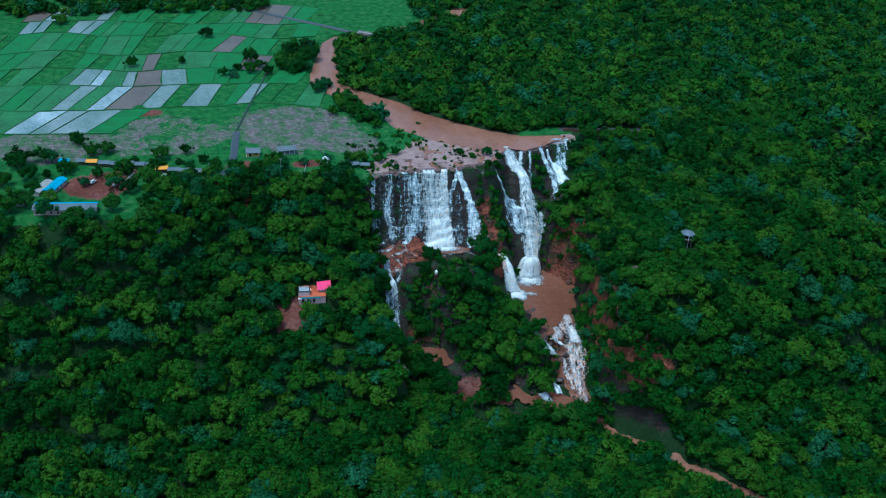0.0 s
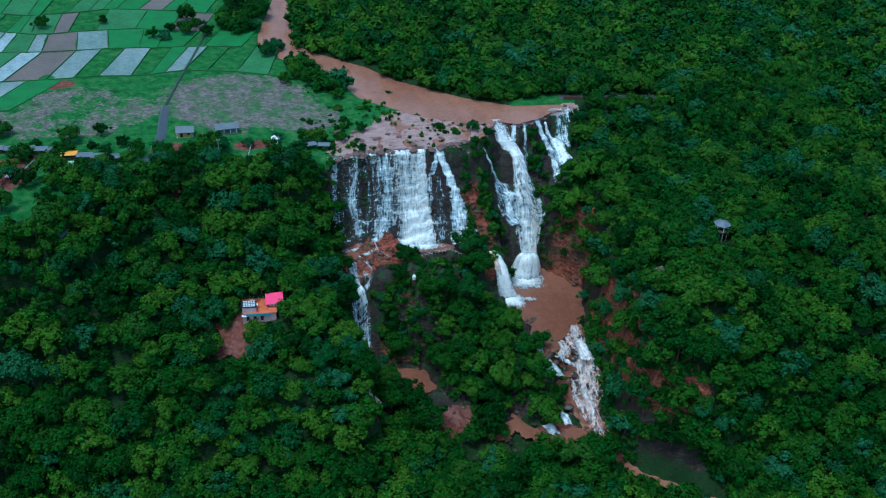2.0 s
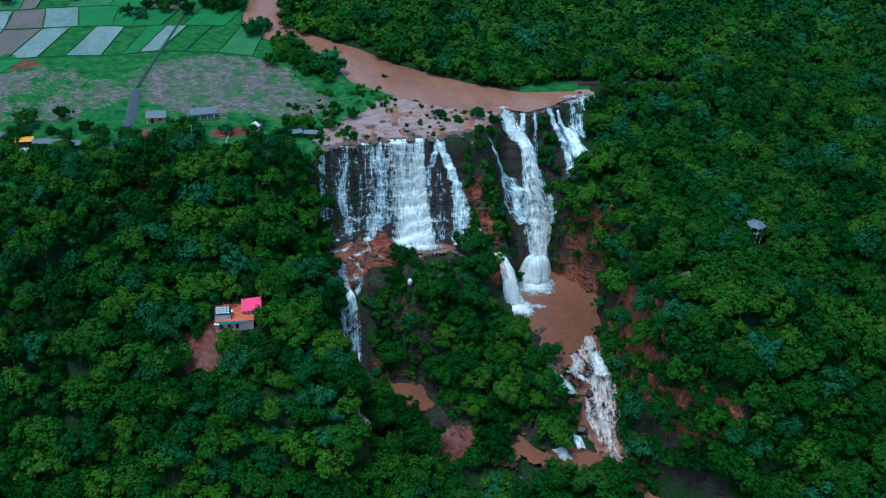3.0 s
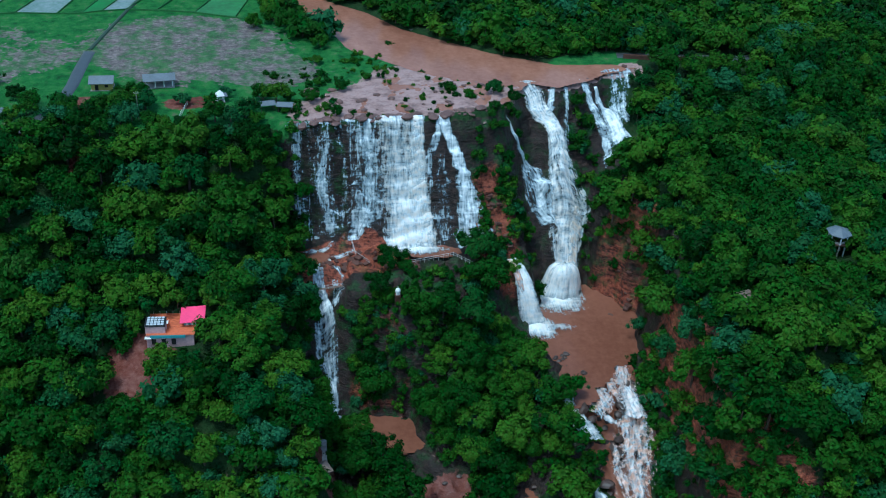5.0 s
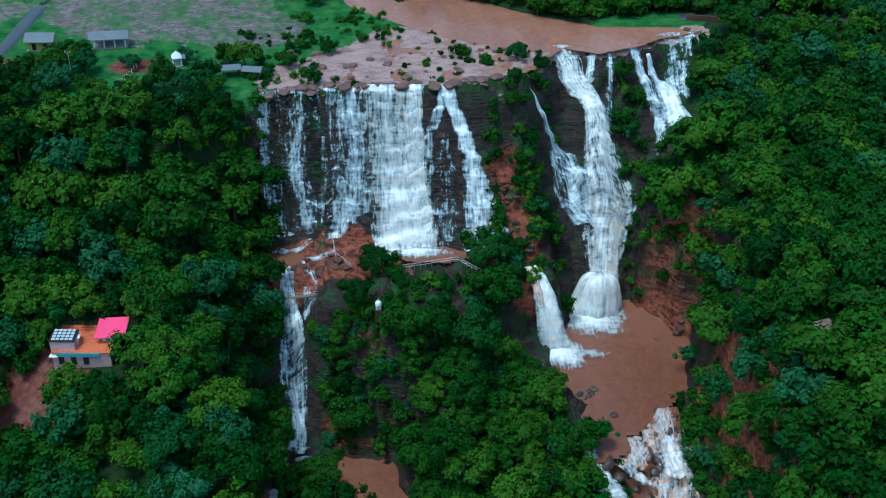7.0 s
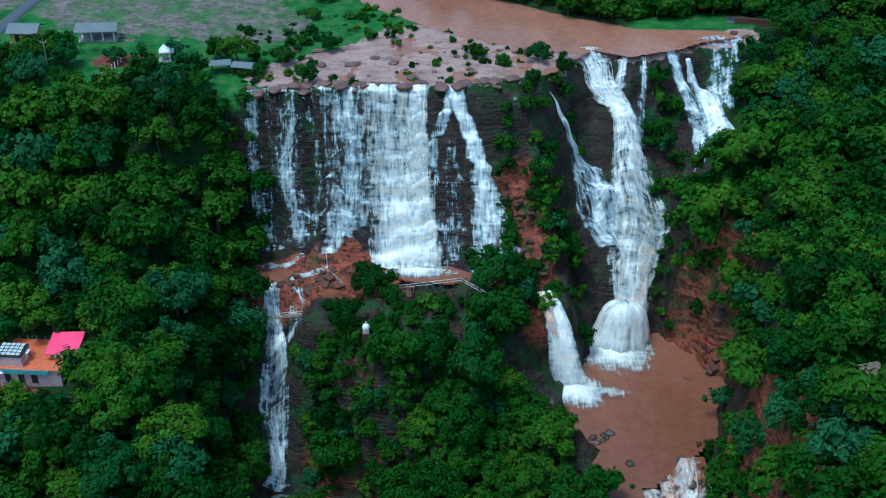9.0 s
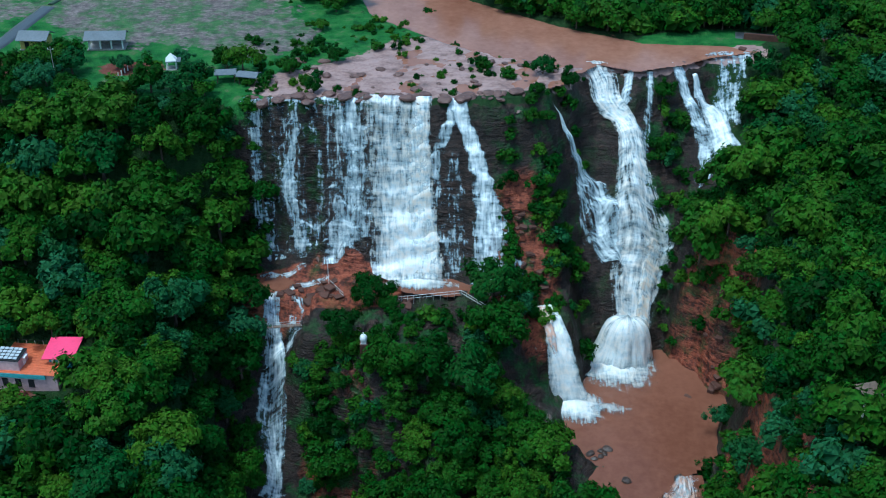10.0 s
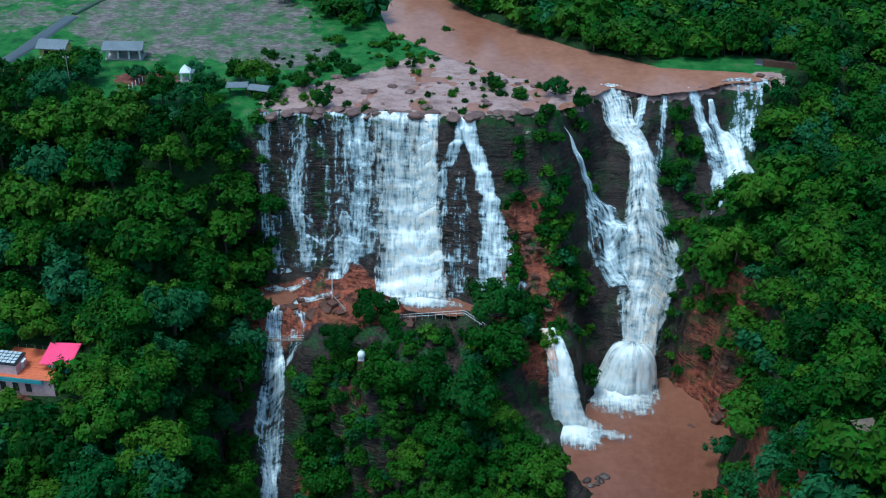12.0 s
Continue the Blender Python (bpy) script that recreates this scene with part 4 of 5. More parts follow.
# low bushes on the rock faces and ledges
xs, ys = scatter(-20, 60, -66, 15, 1.6, 5)
zs, falls = sections_height(xs, ys), np.full(xs.size, 9.0)
for lx in ([(6.6, 2, 12), (9, -11, 13)], [(40, 18, 4.5), (43, 0, 5.2), (42.5, -14, 5)], [(31, 5, 2), (40, -7, 3)], [(60, 22, 4), (60, 11, 2)], [(51, 17, 1), (55.8, 9.7, 2), (55, 3, 1.5)], [(55, 15, 1), (59, 7.5, 2)], [(31.6, -15, 3), (35, -25, 4)], [(-12, -12, 4), (-11, -35, 4)]):
    falls = np.minimum(falls, near_line(xs, ys, lx))
bushy = ((xs < 9) & (xs > -8) & (ys < -23) & (ys > -36) & (zs > -48)) * 0.8 + ((xs > 8) & (xs < 40) & (ys < -34) & (zs > -50.5) & (zs < -40.5)) * 0.6 + ((xs < -15.5) & (zs < -1)) * 0.8 + ((zs < -2) & (zs > -39) & (falls > 0.6) & (xs > 22.5) & (xs < 46) & (ys > -16)) * 0.8 + ((xs > 46.5) & (xs < 60) & (ys > -8) & (zs < -3) & (zs > -37) & (falls > 0.4)) * 0.75 + ((xs > 48) & (xs < 60) & (ys <= -8) & (zs > -38) & ~((xs > 50) & (ys < -49) & (zs > -36))) * 0.75 + ((xs > 5) & (xs < 20) & (ys < -17.5) & (ys > -29)) * 0.5 + ((xs > 50.3) & (xs < 54) & (ys < -33) & (zs < -36)) * 0.8
bushes = plant(xs, ys, bushy * (fbm(xs, ys, 91, 7, 3) > -0.2), 6, 0.8, 1.9)
xs, ys = scatter(-16, 34, 1.5, 44, 1.5, 8)
shrubs = plant(xs, ys, 0.2 * (near_line(xs, ys, RIVER) > 0) * (fbm(xs, ys, 93, 8, 2) > 0.0) * (ys > rim_y(xs) + 1), 9, 0.25, 0.9)
xs, ys = scatter(-74, -14, 5, 20, 4.0, 10)
meadow = plant(xs, ys, 0.22 * (fbm(xs, ys, 95, 12, 2) > 0.0) * ((np.abs(xs + 47) > 9) | (ys < 10)), 11, 0.9, 1.9)
xs, ys = scatter(-78, -14, -3, 14, 2.6, 18)
clearing = (np.hypot((xs + 34) / 10, (ys - 9.5) / 5.5) < 1) | (np.hypot((xs + 17.5) / 4, (ys - 3.2) / 4) < 1) | (np.hypot((xs + 58) / 4, (ys + 1.5) / 3.5) < 1) | (near_line(xs, ys, [(-60.8, 23, 1.3), (-63, 12, 1.2), (-68, 5, 1.2), (-76, -1, 1.2)]) < 1.6)
edge_trees = plant(xs, ys, 0.8 * ~clearing * (ys < 10 + 3 * np.sin(xs * 0.35) + 2 * np.sin(xs * 0.9)), 19, 1.6, 3.0)
xs, ys = scatter(-7, 38, -60, -15, 1.95, 20)
bx, by = scatter(51, 66, -72, -17, 2.3, 28)
bz = sections_height(bx, by)
bank_fill = plant(bx, by, 0.9 * (np.hypot((bx - 63.5) / 2.2, (by + 53.2) / 2.6) > 1) * np.maximum((bz > np.where(by < -49, -29, -39)) * ((bx > 52.3) | (by > -38)) * ((by < -21) | (bz > -26)), 0.3 * (bx < 53) * (bx > 51.2) * (by < -51) * (by > -64)), 29, 1.3, 2.3)
sx, sy = scatter(49, 92, -114, -70, 2.0, 34)
bank_side = near_line(sx, sy, STREAM)
stream_fill = plant(sx, sy, 0.9 * (bank_side > -0.3) * (bank_side < 3.6) * (near_line(sx, sy - 1, STREAM) < bank_side), 35, 1.2, 2.2)
isle_fill = plant(xs, ys, 0.92 * (wooded(xs, ys) > 0.9) * (xs > -7), 21, 1.3, 2.3)


def assemble(rows, templates, which):
    """All the crowns (0) or trunks (1) of a set of trees as one array mesh."""
    vs, fs, ts, n = [], [], [], 0
    for row in rows:
        v, f = templates[int(row[4] * len(templates)) % len(templates)][which]
        if which:
            v, f = v[:20], f[:10]
        c, s = np.cos(row[5]), np.sin(row[5])
        k = row[3]
        tall = k * (0.92 + 0.3 * ((row[4] * 37) % 1))
        w = np.empty_like(v)
        w[:, 0] = (v[:, 0] * c - v[:, 1] * s) * k + row[0]
        w[:, 1] = (v[:, 0] * s + v[:, 1] * c) * k + row[1]
        w[:, 2] = v[:, 2] * tall + row[2]
        vs.append(w)
        fs.append(f + n)
        ts.append(np.full(len(v), row[6]))
        n += len(v)
    return np.concatenate(vs), np.concatenate(fs), np.concatenate(ts)


def stand_of_trees(name, rows, templates, label, category):
    base = new(name)
    tagged(base, label, category, kind="stuff")
    v, f, t = assemble(rows, templates, 0)
    crown = new("crowns", mesh_np("crowns", v, f, M_LEAF, {"tint": t}, smooth=False))
    crown.parent = base
    v, f, t = assemble(rows, templates, 1)
    trunk = new("trunks", mesh_np("trunks", v, f, M_BARK))
    trunk.parent = base
    return base


# trees one can pick out: on the island, by the crest and by the fields
pick = (near_set[:, 0] > -16) & (near_set[:, 0] < 32) & (near_set[:, 1] > -60) & (near_set[:, 1] < -14)
spur = (near_set[:, 0] > -30) & (near_set[:, 0] <= -16) & (near_set[:, 1] > -58) & (near_set[:, 1] < -22)
meadow[:, 2] -= 0.45 * meadow[:, 3]
single_sets = [near_set[pick], near_set[spur], meadow]
rest = np.concatenate([near_set[~(pick | spur)], edge_trees, isle_fill, bank_fill, stream_fill])
far_set = np.concatenate([far_set, east_set])
rest[:, 2] -= 0.3 * rest[:, 3]
far_set[:, 2] -= 0.7 * far_set[:, 3]
fillers = []
for x0, x1, y0, y1, seed in ((61, 120, -80, 8, 41), (-100, -19, -84, 0, 43), (-20, 60, -110, -70, 45), (-6, 90, 26, 74, 47), (60, 115, -125, -80, 49)):
    xs, ys = scatter(x0, x1, y0, y1, 3.7, seed)
    fillers.append(plant(xs, ys, 0.8 * (wooded(xs, ys) > 0.9), seed + 1, 1.7, 2.5))
    fillers[-1][:, 2] -= 0.55 * fillers[-1][:, 3]
far_set = np.concatenate([far_set] + fillers)
FIELD_TREES = [(-125, 158, 3.4), (-63, 136, 3.0), (-95, 106, 2.6), (-75, 107, 2.0), (-76, 168, 2.6), (-47, 106, 3.0), (-20, 79, 3.4), (-10, 49, 3.6),
               (-115, 39, 2.6), (-134, 24, 4.0), (-53, 98, 2.2), (-16, 57, 3.4), (-34, 105, 2.8), (-21, 113, 3.0), (-44, 101, 2.4), (-122, 24, 2.6),
               (-109, 27, 2.8), (-104, 29, 3.0), (-97, 12, 2.4), (-86, 22, 3.2), (-107, 12, 2.4), (-103, 8, 1.8)]
CREST_TREES = [(-11, 10.5, 1.9), (-4, 15.5, 1.8), (15, 24, 0.9), (20.5, 11, 1.0), (29, 11.5, 2.1), (9, 9.4, 0.7), (0.4, 29.6, 1.2), (10, 41, 1.2), (-8, 30, 1.5),
               (-21, 11.7, 2.4), (-6.5, 3.2, 1.6), (33, 9.5, 1.7), (27.5, 4.5, 1.3), (48.5, 13, 1.9), (50, 8, 1.8), (2.6, -15.2, 3.2), (5.4, -17.0, 2.0), (-47.5, 13.5, 2.9), (-52, 8, 2.6)]
VILLAGE_TREES = [(-132.9, 21.5, 3.6), (-128.6, 12.4, 3.0), (-123.5, 12.5, 2.0), (-113.6, 35.9, 2.4), (-111.2, 5.4, 2.0), (-97.6, 15.8, 2.4), (-88.1, 14.6, 3.2), (-77.4, 24.9, 2.2), (-76.7, 14.4, 2.0),
                 (-101.5, 7.7, 2.4), (-97.1, -1.2, 3.0), (-115.8, 16.9, 2.2), (-91.9, -11, 2.6), (-127, 3, 2.6), (-137, 8, 3.2), (-90, -3, 2.8), (-85, -6, 2.6), (-80, 17.5, 1.6), (-72, 18, 2.0), (-95, 21, 1.6)]
BANK_TREES = [(-16.6, 58.3, 3.6), (-12.9, 48.6, 3.4), (-8.3, 45, 3.0), (-21.3, 51, 2.2), (-23.6, 73.6, 3.2), (-21.6, 107, 4.2), (-28.9, 94.9, 3.4), (-48.3, 95, 3.0), (-55.5, 90.5, 2.4), (-59.3, 92.6, 2.2),
              (-41.6, 92.6, 2.4), (-34.2, 97.2, 3.0), (-17.1, 63.1, 3.0), (-6.3, 38.8, 2.2), (-46.5, 113, 2.6), (-15, 53.5, 3.2), (-26, 101, 3.6)]
r9 = np.random.default_rng(12)
lone = np.array([(x, y, one_height(x, y) - 0.1 - (0.9 if k < 1.4 else 0.5) * k, k, r9.random(), r9.random() * 6.28, r9.random()) for x, y, k in FIELD_TREES + VILLAGE_TREES + BANK_TREES + CREST_TREES])
every = np.concatenate([lone] + single_sets)
singles = every[:300]
rest = np.concatenate([rest, every[300:]])
TREE_PARTS = [(mesh_np("crown", c[0], c[1], M_LEAF, {"tint": np.full(len(c[0]), 0.0)}, smooth=False), mesh_np("trunk", t[0], t[1], M_BARK)) for c, t in NEAR]
TREE_LABELS = ("broad green tree with a dense rounded crown", "rain-wet broadleaf tree with uneven leafy clumps")
for row in singles:
    k = int(row[4] * 6) % 6
    tall = row[3] * (0.92 + 0.3 * ((row[4] * 37) % 1))
    ob = thing("tree", Matrix.LocRotScale((row[0], row[1], row[2]), Euler((0, 0, row[5])), (row[3], row[3], tall)), TREE_LABELS[k % 2], "tree", "single trees")
    for name, me in zip(("crown", "trunk"), TREE_PARTS[k]):
        o = new(name, me)
        o.parent = ob
stand_of_trees("forest_on_slopes", rest, MID, "dense wet green forest on the gorge slopes", "forest")
stand_of_trees("forest_on_plateau", far_set, FAR, "dense green forest and undergrowth round the gorge", "forest")
xs, ys = scatter(23.5, 36, -16, 5, 1.5, 33)
face_bushes = plant(xs, ys, 0.75 * (near_line(xs, ys, [(31, 5, 1.5), (38, 1, 3.5)]) > 0.5) * (near_line(xs, ys, [(24.5, 0, 0.8), (27, -9, 2.5)]) > 0) * (fbm(xs, ys, 97, 6, 2) > -0.25), 34, 0.9, 1.9)
xs, ys = scatter(-24, 34, 4, 46, 2.2, 53)
clumps = plant(xs, ys, 0.5 * (near_line(xs, ys, RIVER) > 1.0) * (fbm(xs, ys, 99, 9, 2) > 0.15) * (ys > rim_y(xs) + 2), 54, 0.5, 1.3)
xs, ys = scatter(44, 100, -126, -66, 1.7, 57)
side = near_line(xs, ys, STREAM)
bank_bushes = plant(xs, ys, 0.9 * (side > 0.4) * (side < 6.5) * (np.interp(xs, [45, 50, 58, 68, 84, 98], [-68, -75, -82, -92, -109, -124]) < ys), 58, 1.1, 2.0)
xs, ys = scatter(-6, 8, -35, -25, 1.6, 59)
ledge_bushes = plant(xs, ys, 0.7 + 0 * xs, 60, 0.8, 1.6)
xs, ys = scatter(50, 92, -112, -40, 1.9, 61)
zs = sections_height(xs, ys)
foot_bushes = plant(xs, ys, np.where(zs < -36, 0.85, 0.12 * (zs < -30)) * (zs > -62) * (near_line(xs, ys, STREAM) > 0.6), 62, 1.3, 2.5)
low = np.concatenate([bushes, shrubs, foot_bushes, face_bushes, clumps, bank_bushes, ledge_bushes])
low[:, 2] -= 0.75 * low[:, 3]
stand_of_trees("bushes", low, FAR, "low green bushes rooted in rock cracks", "bushes")


# ---- paddy fields ----
# both flooded plot materials carry a pale sky reflection in their base colour
M_PADDY = [plain("young_rice", (0.02, 0.135, 0.02), 0.8, 1.6, 0.4), plain("pale_rice", (0.034, 0.135, 0.034), 0.8, 0.8, 0.5),
           muddy_water("sky_pale_flooded_paddy", (0.13, 0.19, 0.18), (0.44, 0.49, 0.5), 0.1, 1.5), plain("wet_mud_plot", (0.13, 0.095, 0.075), 0.45, 0.9, 0.4),
           muddy_water("sky_pale_half_flooded_paddy", (0.10, 0.16, 0.12), (0.27, 0.30, 0.29), 0.15, 2.5)]
M_BUND = plain("grassy_bund", (0.03, 0.11, 0.022), 0.9, 4.0, 0.4)


def paddies():
    base = tagged(new("paddy_field"), "patchwork of green and flooded rice plots", "field", kind="structure")
    r = np.random.default_rng(31)
    a, b = np.array([0.99, -0.10]), np.array([0.60, 0.80])

    def corner(i, start):
        p = np.array([-185.0, 50.0]) + a * (i - start * 0.3) + b * start
        q = p[None].T
        return p + 6.5 * np.array([fbm(q[0], q[1], 201, 34, 2)[0], fbm(q[0], q[1], 202, 30, 2)[0]])

    bv, bf, n, start = [], [], 0, 0.0
    while start < 150:
        deep = r.uniform(13, 30)
        i = r.random() * 6
        while i < 170:
            w = 4.0 + 8.5 * r.random() ** 1.6
            q = [corner(i, start), corner(i + w, start), corner(i + w, start + deep), corner(i, start + deep)]
            i += w
            c = sum(q) / 4
            grey = float((blob(np.array([c[0]]), np.array([c[1]]), -36, 41, 27, 21, -0.25) + blob(np.array([c[0]]), np.array([c[1]]), -86, 40, 24, 16, 0.1))[0])
            bank = c[0] > np.interp(c[1], *RIVER_LEFT) - 6 or c[1] < 50 or c[1] > 172 or c[0] < -168
            if bank or grey > 0.3 or (-36 < c[0] and 90 < c[1] < 124) or (c[0] > -66 and c[1] < 64):
                continue
            ponds = 53 < c[1] < 104 and -134 + 0.57 * (c[1] - 61) < c[0] < -103 + 0.83 * (c[1] - 55)
            muddy = -92 < c[0] < -56 and 52 < c[1] < 76
            flood = 0.85 if ponds else 0.6 if c[0] < -100 and 134 < c[1] < 172 else 0.5 if muddy else 0.05
            k = r.random()
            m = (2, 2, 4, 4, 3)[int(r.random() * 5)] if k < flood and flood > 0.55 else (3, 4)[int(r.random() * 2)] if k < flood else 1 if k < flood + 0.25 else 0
            bare = m == 0 and r.random() < 0.5
            mid = c
            if not bare:
                bm = bmesh.new()
                ins = [p + (mid - p) / np.linalg.norm(mid - p) * r.uniform(0.1, 0.45) for p in q]
                ring = []
                for s in range(4):
                    p0, p1 = ins[s], ins[(s + 1) % 4]
                    for t in (0.0, 0.33, 0.67):
                        ring.append(p0 + (p1 - p0) * t + (r.normal(size=2) * 0.18 if t else 0))
                top = 0.24 if m < 2 else 0.15
                lo = [bm.verts.new((p[0], p[1], -0.4)) for p in ring]
                hi = [bm.verts.new((p[0], p[1], top)) for p in ring]
                bm.faces.new(hi)
                for s in range(12):
                    bm.faces.new((lo[s], lo[(s + 1) % 12], hi[(s + 1) % 12], hi[s]))
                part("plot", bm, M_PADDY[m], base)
            for p0, p1 in ((q[0], q[1]), (q[0], q[3])):
                d = (p1 - p0) / np.linalg.norm(p1 - p0)
                t = np.array([-d[1], d[0]]) * 0.15
                for e, zz in ((p0 - t, -0.3), (p0 + t, -0.3), (p1 + t, -0.3), (p1 - t, -0.3), (p0 - t * 0.5, 0.42), (p0 + t * 0.5, 0.42), (p1 + t * 0.5, 0.42), (p1 - t * 0.5, 0.42)):
                    bv.append((e[0], e[1], zz))
                bf += [[n + 4, n + 5, n + 6, n + 7], [n, n + 3, n + 7, n + 4], [n + 1, n + 5, n + 6, n + 2]]
                n += 8
        start += deep
    bunds = new("bunds", mesh_np("bunds", np.array(bv), np.array(bf), M_BUND, smooth=False))
    bunds.parent = base
    tagged(bunds, "grassy earth ridges between plots", kind="stuff")


paddies()


# ---- roads and tracks ----
def track(name, line, material, label, lift=0.12):
    p = np.array(line, float)
    k = np.linspace(0, len(p) - 1, 60)
    cx, cy, hw = (np.interp(k, np.arange(len(p)), p[:, i]) for i in range(3))
    tx, ty = np.gradient(cx), np.gradient(cy)
    ln = np.hypot(tx, ty)
    u = np.array([-1.15, -1, -0.5, 0, 0.5, 1, 1.15])
    x, y = cx[:, None] - (ty / ln * hw)[:, None] * u, cy[:, None] + (tx / ln * hw)[:, None] * u
    z = height(cx, cy)[:, None] + lift + np.array([-0.3, 0, 0.04, 0.06, 0.04, 0, -0.3])[None]
    me = mesh_np(name, np.stack([x, y, z], -1).reshape(-1, 3), grid_faces(60, 7), material)
    return tagged(new(name, me), label, "road", kind="structure")


M_ASPHALT = plain("wet_asphalt", (0.05, 0.055, 0.06), 0.35, 4, 0.3)
M_EARTH = plain("red_earth_track", (0.2, 0.085, 0.055), 0.8, 2, 0.35)
track("road_village", [(-58.5, 40, 1.2), (-60, 30, 1.3), (-60.8, 23, 1.3), (-63, 12, 1.1), (-68, 5, 1.1), (-76, -1, 1.1)], M_ASPHALT, "narrow wet asphalt road beside the stony ground")
M_DITCH = plain("ditch_weed", (0.018, 0.04, 0.018), 0.6, 3, 0.5)
track("ditch", [(-58.5, 41, 0.45), (-52, 62, 0.4), (-46, 80, 0.4), (-41, 97, 0.4)], M_DITCH, "dark weedy ditch across the fields", 0.25)
track("road_far", [(-60, 176, 1.0), (-40, 166, 1.0), (-14, 147, 1.0), (0, 136, 1.0), (22, 126, 1.0)], M_ASPHALT, "grey road crossing the fields to the bridge", 0.5)
track("road_forest", [(63, 29.5, 1.4), (77, 26.8, 1.5), (92, 24.5, 1.5), (120, 25, 1.5)], M_ASPHALT, "wet asphalt road at the forest edge")
track("track_forest", [(40, 118, 0.8), (48, 100, 0.9), (57, 72, 0.9), (60, 60, 0.8)], M_EARTH, "red earth track cut through the forest")

# ---- building materials ----
M_ROOFGREY = plain("grey_sheet_roof", (0.11, 0.13, 0.15), 0.55, 3, 0.3)
M_YELLOW = plain("yellow_plaster", (0.46, 0.36, 0.10), 0.8, 3, 0.25)
M_WHITE = plain("white_paint", (0.78, 0.78, 0.76), 0.6, 4, 0.1)
M_PINK = plain("pink_sheet_roof", (0.80, 0.045, 0.16), 0.45, 3, 0.12)
M_ORANGE = plain("orange_tile", (0.55, 0.13, 0.05), 0.6, 3, 0.25)
M_TEAL = plain("teal_plaster", (0.10, 0.34, 0.36), 0.75, 3, 0.25)
M_CONCRETE = plain("stained_concrete", (0.30, 0.28, 0.26), 0.8, 2.5, 0.35)
M_PINKWALL = plain("faded_pink_plaster", (0.55, 0.36, 0.36), 0.8, 2, 0.3)
M_BLUE = plain("blue_sheet", (0.02, 0.28, 0.42), 0.45, 3, 0.2)
M_TARP_O = plain("orange_tarpaulin", (0.75, 0.30, 0.02), 0.5, 3, 0.2)
M_DARK = plain("dark_opening", (0.012, 0.012, 0.013), 0.9, 5, 0.2, relief=0)
M_THATCH = plain("weathered_roof", (0.16, 0.115, 0.09), 0.9, 4, 0.4, relief=0.05)
M_STEEL = plain("painted_steel", (0.55, 0.56, 0.55), 0.45, 6, 0.2, 0.2)
M_PANEL = plain("roof_panel", (0.5, 0.53, 0.55), 0.3, 2, 0.15)
M_GLASS = plain("dark_glass", (0.02, 0.025, 0.03), 0.08, 3, 0.1, relief=0)
M_TYRE = plain("tyre_rubber", (0.02, 0.02, 0.02), 0.8, 8, 0.2, relief=0)


def gable(sx, sy, rise, thick=0.1, z=0.0):
    """Two-pitched roof, ridge along x, with thickness."""
    bm = bmesh.new()
    pts = [(-sy / 2, 0), (0, rise), (sy / 2, 0), (sy / 2, -thick), (0, rise - thick), (-sy / 2, -thick)]
    ends = [[bm.verts.new((e * sx / 2, p, q + z)) for p, q in pts] for e in (-1, 1)]
    for k in range(6):
        bm.faces.new((ends[0][k], ends[0][(k + 1) % 6], ends[1][(k + 1) % 6], ends[1][k]))
    for e in ends:
        bm.faces.new((e[0], e[1], e[4], e[5]))
        bm.faces.new((e[1], e[2], e[3], e[4]))
    bmesh.ops.recalc_face_normals(bm, faces=bm.faces)
    return bm


def hip(sx, sy, rise, z=0.0, sides=4, thick=0.12, ridge=0.0):
    """Hipped roof over a rectangle (4) or polygon, with an eaves edge."""
    bm = bmesh.new()
    if sides == 4:
        ring = [(-sx / 2, -sy / 2), (sx / 2, -sy / 2), (sx / 2, sy / 2), (-sx / 2, sy / 2)]
    else:
        ring = [(sx / 2 * math.cos(2 * math.pi * k / sides), sy / 2 * math.sin(2 * math.pi * k / sides)) for k in range(sides)]
    lo = [bm.verts.new((x, y, z - thick)) for x, y in ring]
    hi = [bm.verts.new((x, y, z)) for x, y in ring]
    n = len(ring)
    if ridge and sides == 4:
        a, b = bm.verts.new((-ridge / 2, 0, z + rise)), bm.verts.new((ridge / 2, 0, z + rise))
        bm.faces.new((hi[0], hi[1], b, a)), bm.faces.new((hi[1], hi[2], b)), bm.faces.new((hi[2], hi[3], a, b)), bm.faces.new((hi[3], hi[0], a))
    else:
        top = bm.verts.new((0, 0, z + rise))
        for k in range(n):
            bm.faces.new((hi[k], hi[(k + 1) % n], top))
    for k in range(n):
        bm.faces.new((lo[k], lo[(k + 1) % n], hi[(k + 1) % n], hi[k]))
    bm.faces.new(lo[::-1])
    return bm


def post(x, y, z0, z1, r=0.09, sides=8):
    bm = bmesh.new()
    bmesh.ops.create_cone(bm, cap_ends=True, segments=sides, radius1=r * 1.1, radius2=r, depth=z1 - z0, matrix=Matrix.Translation((x, y, (z0 + z1) / 2)))
    return bm


def at(x, y, turn=0.0, up=0.0):
    return pose(x, y, one_height(x, y) + up, 0, 0, turn)


